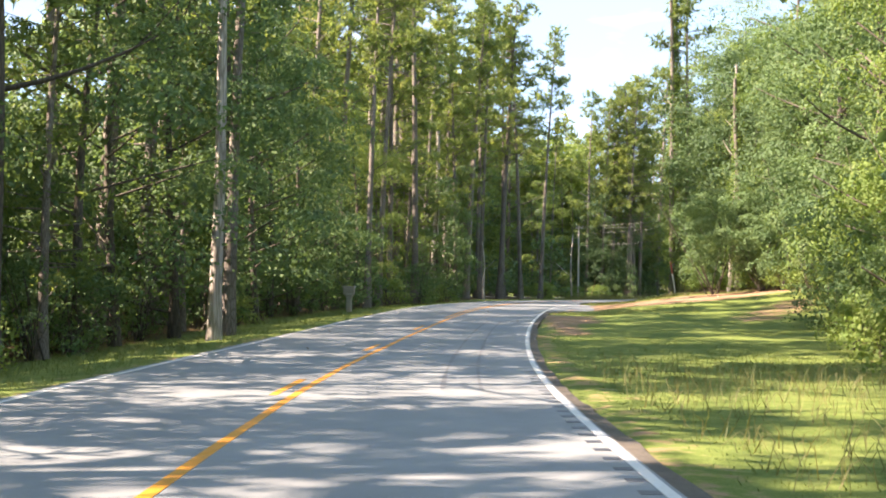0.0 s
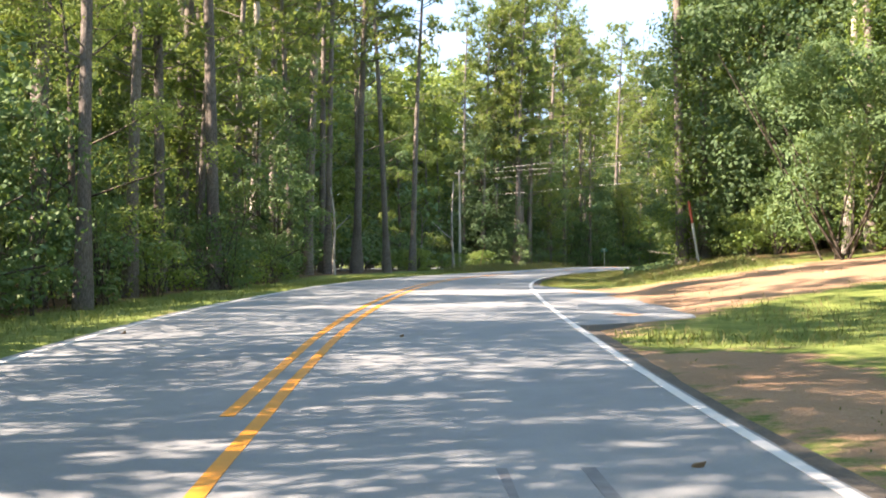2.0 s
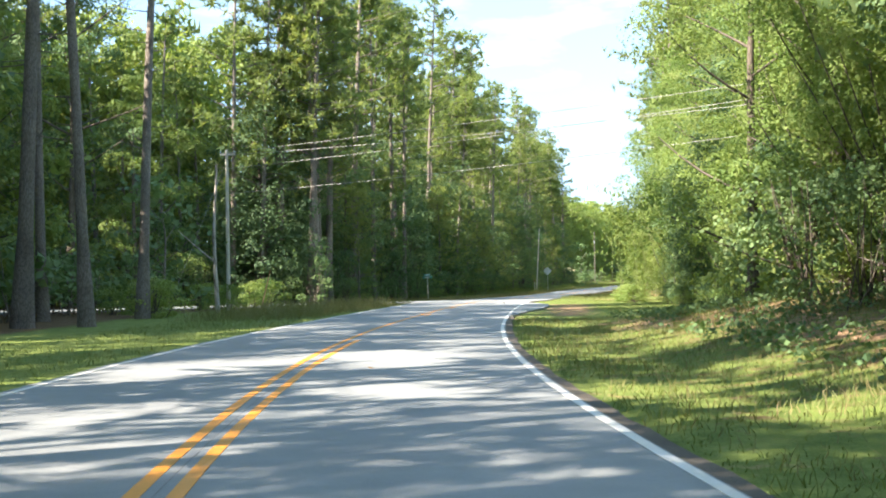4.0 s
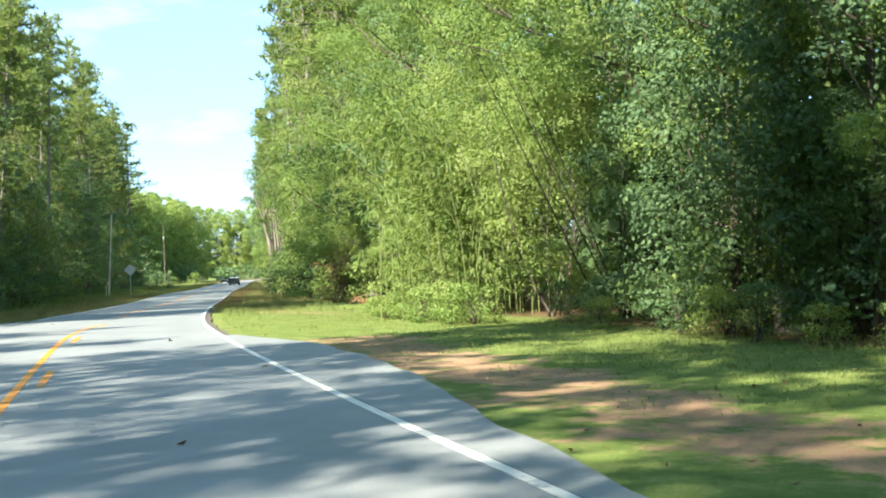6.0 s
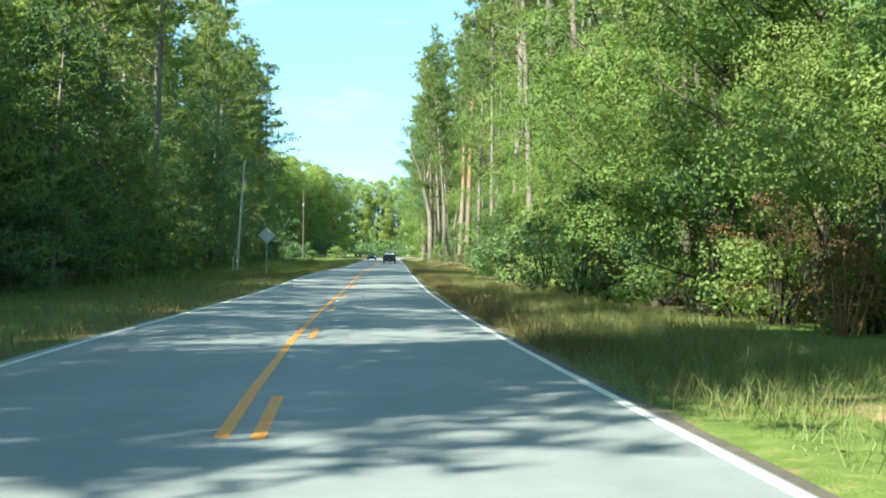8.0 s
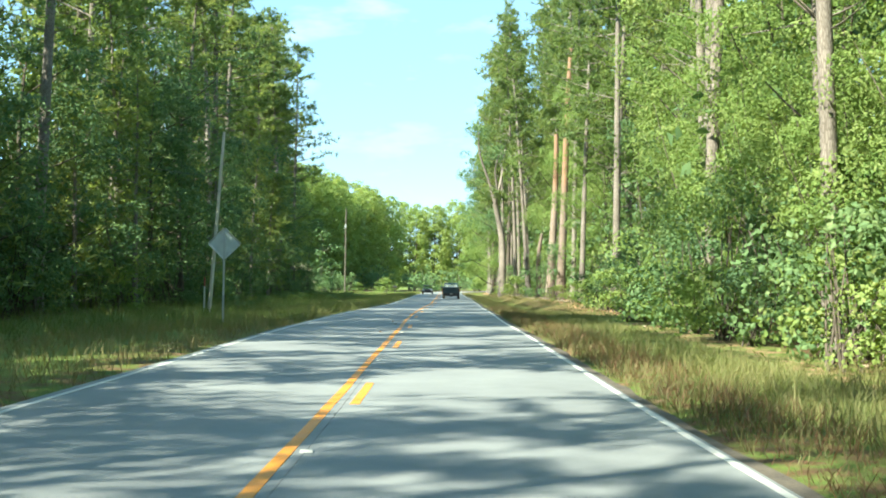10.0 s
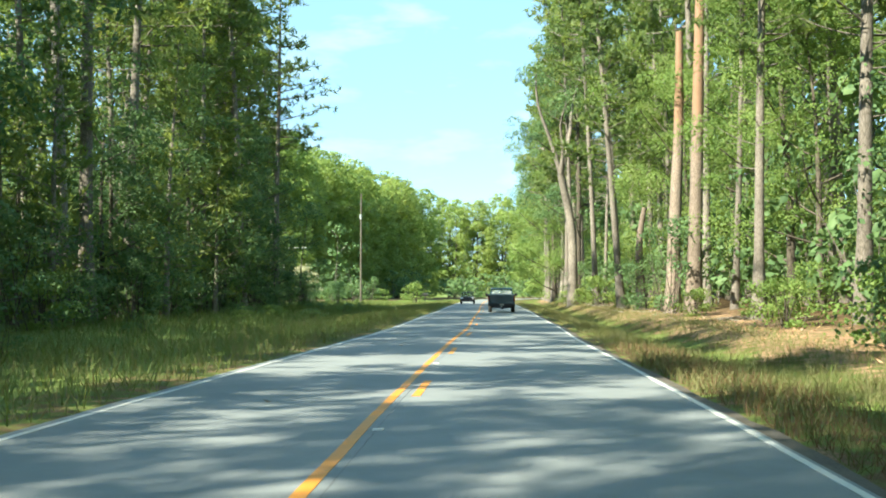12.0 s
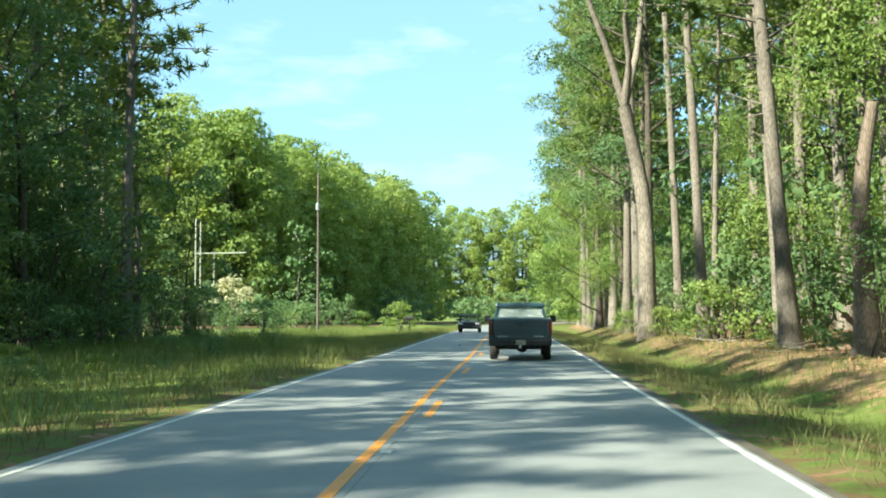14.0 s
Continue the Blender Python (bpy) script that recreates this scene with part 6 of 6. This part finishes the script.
blades("lawn_grass", "short mown green grass on the verge", 4, 50, 4.3, 17, 50000, 0.07, 0.009, GRASS, gaps=off_apron)
blades("lawn_grass", "short green grass on the bank", 50, 108, 3.95, 10, 44000, 0.15, 0.008, GRASS, gaps=off_apron, clump=0.6)
blades("tall_grass", "seeding grass between the verge and the bank", 50, 108, 4.2, 10, 9000, 0.26, 0.006, GRASS_DRY, gaps=off_apron, clump=0.8)
blades("tall_grass", "rough green grass below the clay bank", 218, 318, 6.4, 8.5, 15000, 0.3, 0.007, GRASS, gaps=turf, clump=0.5)
blades("lawn_grass", "short bright mown grass on the verge", 108, 162, 4.3, 12, 60000, 0.065, 0.009, LAWN, gaps=off_apron)
blades("tall_grass", "tall seeding grass along the road edge", 152, 232, 3.95, 6.9, 32000, 0.36, 0.006, GRASS_DRY, gaps=turf, clump=0.7)
blades("tall_grass", "tall green and dry grass beside the road", 225, 320, 3.95, 7.6, 30000, 0.32, 0.006, GRASS_DRY, gaps=turf, clump=0.6)
blades("verge_grass", "rough green grass along the road edge", -20, 130, -8.6, -4.2, 30000, 0.18, 0.006, GRASS, gaps=turf, clump=0.4)
blades("tall_grass", "tall seeding grass along the far verge", 120, 215, -9.5, -4.12, 28000, 0.36, 0.007, GRASS_DRY, gaps=turf, clump=0.6)
blades("verge_grass", "rough tall green grass on the wide verge", 205, 345, -15, -4.12, 56000, 0.46, 0.008, GRASS, gaps=turf, clump=0.4)
blades("lawn_grass", "short green grass between the weeds and the woods", 158, 216, 6.6, 10.4, 22000, 0.09, 0.008, LAWN, gaps=turf)
blades("tall_grass", "dry seeding grass mixed into the wide verge", 205, 330, -13, -4.12, 22000, 0.42, 0.007, GRASS_DRY, gaps=turf, clump=0.7)
blades("tall_grass", "pale tufts where the mown verge ends", 146, 170, 4.4, 8.4, 5000, 0.4, 0.007, LAWN, gaps=turf, clump=0.8)
blades("tall_grass", "tall pale seeding grass in the sun", 156, 196, 5.1, 8.2, 17000, 0.46, 0.0065, GRASS_PALE, gaps=turf, clump=0.6)
blades("tall_grass", "red-brown seeding grass at the road edge", 158, 236, 3.98, 5.3, 12000, 0.34, 0.006, GRASS_RED, gaps=turf, clump=0.7)
blades("tall_weeds", "dark green weeds at the foot of the woods", 168, 320, -15.5, -9.0, 16000, 0.75, 0.011, GRASS, gaps=turf, clump=0.8)
blades("tall_weeds", "tall dry golden weeds by the side road", 112, 139, -9.5, -4.6, 9000, 0.75, 0.007, GRASS_DRY, gaps=turf, clump=0.7)
blades("weeds", "dry weeds at the road edge", 8, 22, 4.6, 9, 1500, 0.5, 0.006, GRASS_DRY, clump=0.8)


# ---- deadwood, litter and clutter ----
def branch_pile(name, label, s, o, n, length, spread, mat, flat=0.25):
    ob = thing(name, label, "branches", pose(*spot(s, o), 0, 0, heading(s)))
    for k in range(n):
        a = rng.uniform(0, 6.28)
        st = np.array([rng.normal() * spread, rng.normal() * spread * 1.4, rng.uniform(0.03, 0.25)])
        b = limb(st, (math.cos(a), math.sin(a), rng.uniform(0, flat)), length * rng.uniform(0.4, 1.1), 0.08, 5)
        v, f = tube(b, np.linspace(0.014, 0.004, 5), 5)
        part("branch", mesh_of("branch", v, f, mat, smooth=True), ob)
    return ob


branch_pile("brush_pile", "pile of dry tan branches", 157.4, 9.9, 46, 0.95, 0.3, BARK_BARE, 0.7)
branch_pile("brush_pile", "fallen branches under the bank's trees", 82.0, 10.2, 16, 2.4, 0.9, BARK_PALE)
branch_pile("brush_pile", "fallen branches and bark on the clay", 280.0, 8.2, 14, 1.3, 1.2, BARK_PALE, 0.1)
for s in (266.0, 273.0, 258.0, 287.0, 247.0):
    branch_pile("brush_pile", "fallen branches and bark on the clay", s, 8.7, 14, 1.2, 1.1, BARK_PALE, 0.1)
n = 1500
s, o = rng.uniform(222, 300, n), rng.normal(8.4, 0.7, n)
c = place(s, o)
c[:, 2] += relief(s, o) + rng.uniform(0.0, 0.07, n)
v, f = leaves(c, 0.2, 0.16, 2.0)
tagged(part("bark_litter", mesh_of("bark_litter", v, f, BARK_BARE)), "torn orange bark and chips on the bank", "litter", kind="stuff")
t = thing("wooden_stake", "small pale wooden cross-shaped stake", "stake", pose(*spot(155.8, 10.0), 0, 3, heading(156)))
part("upright", (rod((0, 0, -0.1), (0, 0, 0.8), 0.035, 0.028, 8), BARK_GREY), t)
part("crossbar", (rod((-0.35, 0.03, 0.50), (0.38, 0.03, 0.53), 0.028, 0.022, 8), BARK_GREY), t)
t = thing("leaning_stake", "thin pale broken stake in the grass", "stake", pose(*spot(122.6, -9.0), 0, 14, heading(122)))
part("shaft", (rod((0, 0, -0.1), (0, 0, 2.4), 0.05, 0.03, 8), BARK_BARE), t)
for s, o, ln, r, ang in ((217.4, 8.3, 1.3, 0.2, 12), (176, 9.6, 1.6, 0.16, 40), (171, 9.4, 1.0, 0.14, 100)):
    t = thing("log", "short grey fallen log lying in the grass", "log", pose(*spot(s, o, r * 0.8), 0, 0, heading(s) + ang), "fallen logs")
    bm = lathe([(r * 0.7, -ln / 2), (r, -ln / 2 + 0.05), (r * 0.93, 0), (r, ln / 2 - 0.05), (r * 0.72, ln / 2)], 14, (0, 90, 0))
    for vv in bm.verts:
        vv.co += Vector((0, noise.noise(vv.co * 4), noise.noise(vv.co * 5))) * 0.03
    part("trunk", (bm, BARK_DARK), t)
# clay mounds and stones on the bank
STONE = surface("pale clay stone", (0.36, 0.27, 0.19), (0.62, 0.50, 0.38), own=False)
for k in range(34):
    s, o = (rng.uniform(196, 300), rng.uniform(7.6, 9.6)) if k < 24 else (rng.uniform(56, 72), rng.uniform(5, 16))
    r = rng.uniform(0.04, 0.1)
    bm = bmesh.new()
    bmesh.ops.create_icosphere(bm, subdivisions=2, radius=r)
    for vv in bm.verts:
        vv.co = vv.co * (1 + 0.5 * noise.noise(vv.co / r * 0.9 + Vector((k, 0, 0))))
        vv.co.z *= 0.6
    ob = tagged(part("stone", (bm, STONE)), "rounded pale clay-stained stone", "stone", "stones on the clay")
    ob.matrix_world = pose(*spot(s, o, r * 0.25), 0, 0, rng.uniform(0, 360))
# scattered fallen leaves and twigs
n = 1300
s, o = rng.uniform(96, 300, n), rng.uniform(4.3, 11, n)
c = place(s, o)
c[:, 2] += relief(s, o) + 0.02
v, f = leaves(c, 0.075, 0.6, 3.0)
tagged(part("fallen_leaves", mesh_of("fallen_leaves", v, f, LEAF_BROWN)), "scattered dry leaves on the verge", "leaves", kind="stuff")
n = 26
s, o = rng.uniform(8, 300, n), rng.uniform(-3.4, 3.4, n)
c = place(s, o, 0.02)
v, f = leaves(c, 0.14, 0.6, 3.0)
tagged(part("road_leaves", mesh_of("road_leaves", v, f, LEAF_BROWN)), "a few dry leaves on the asphalt", "leaves", kind="stuff")
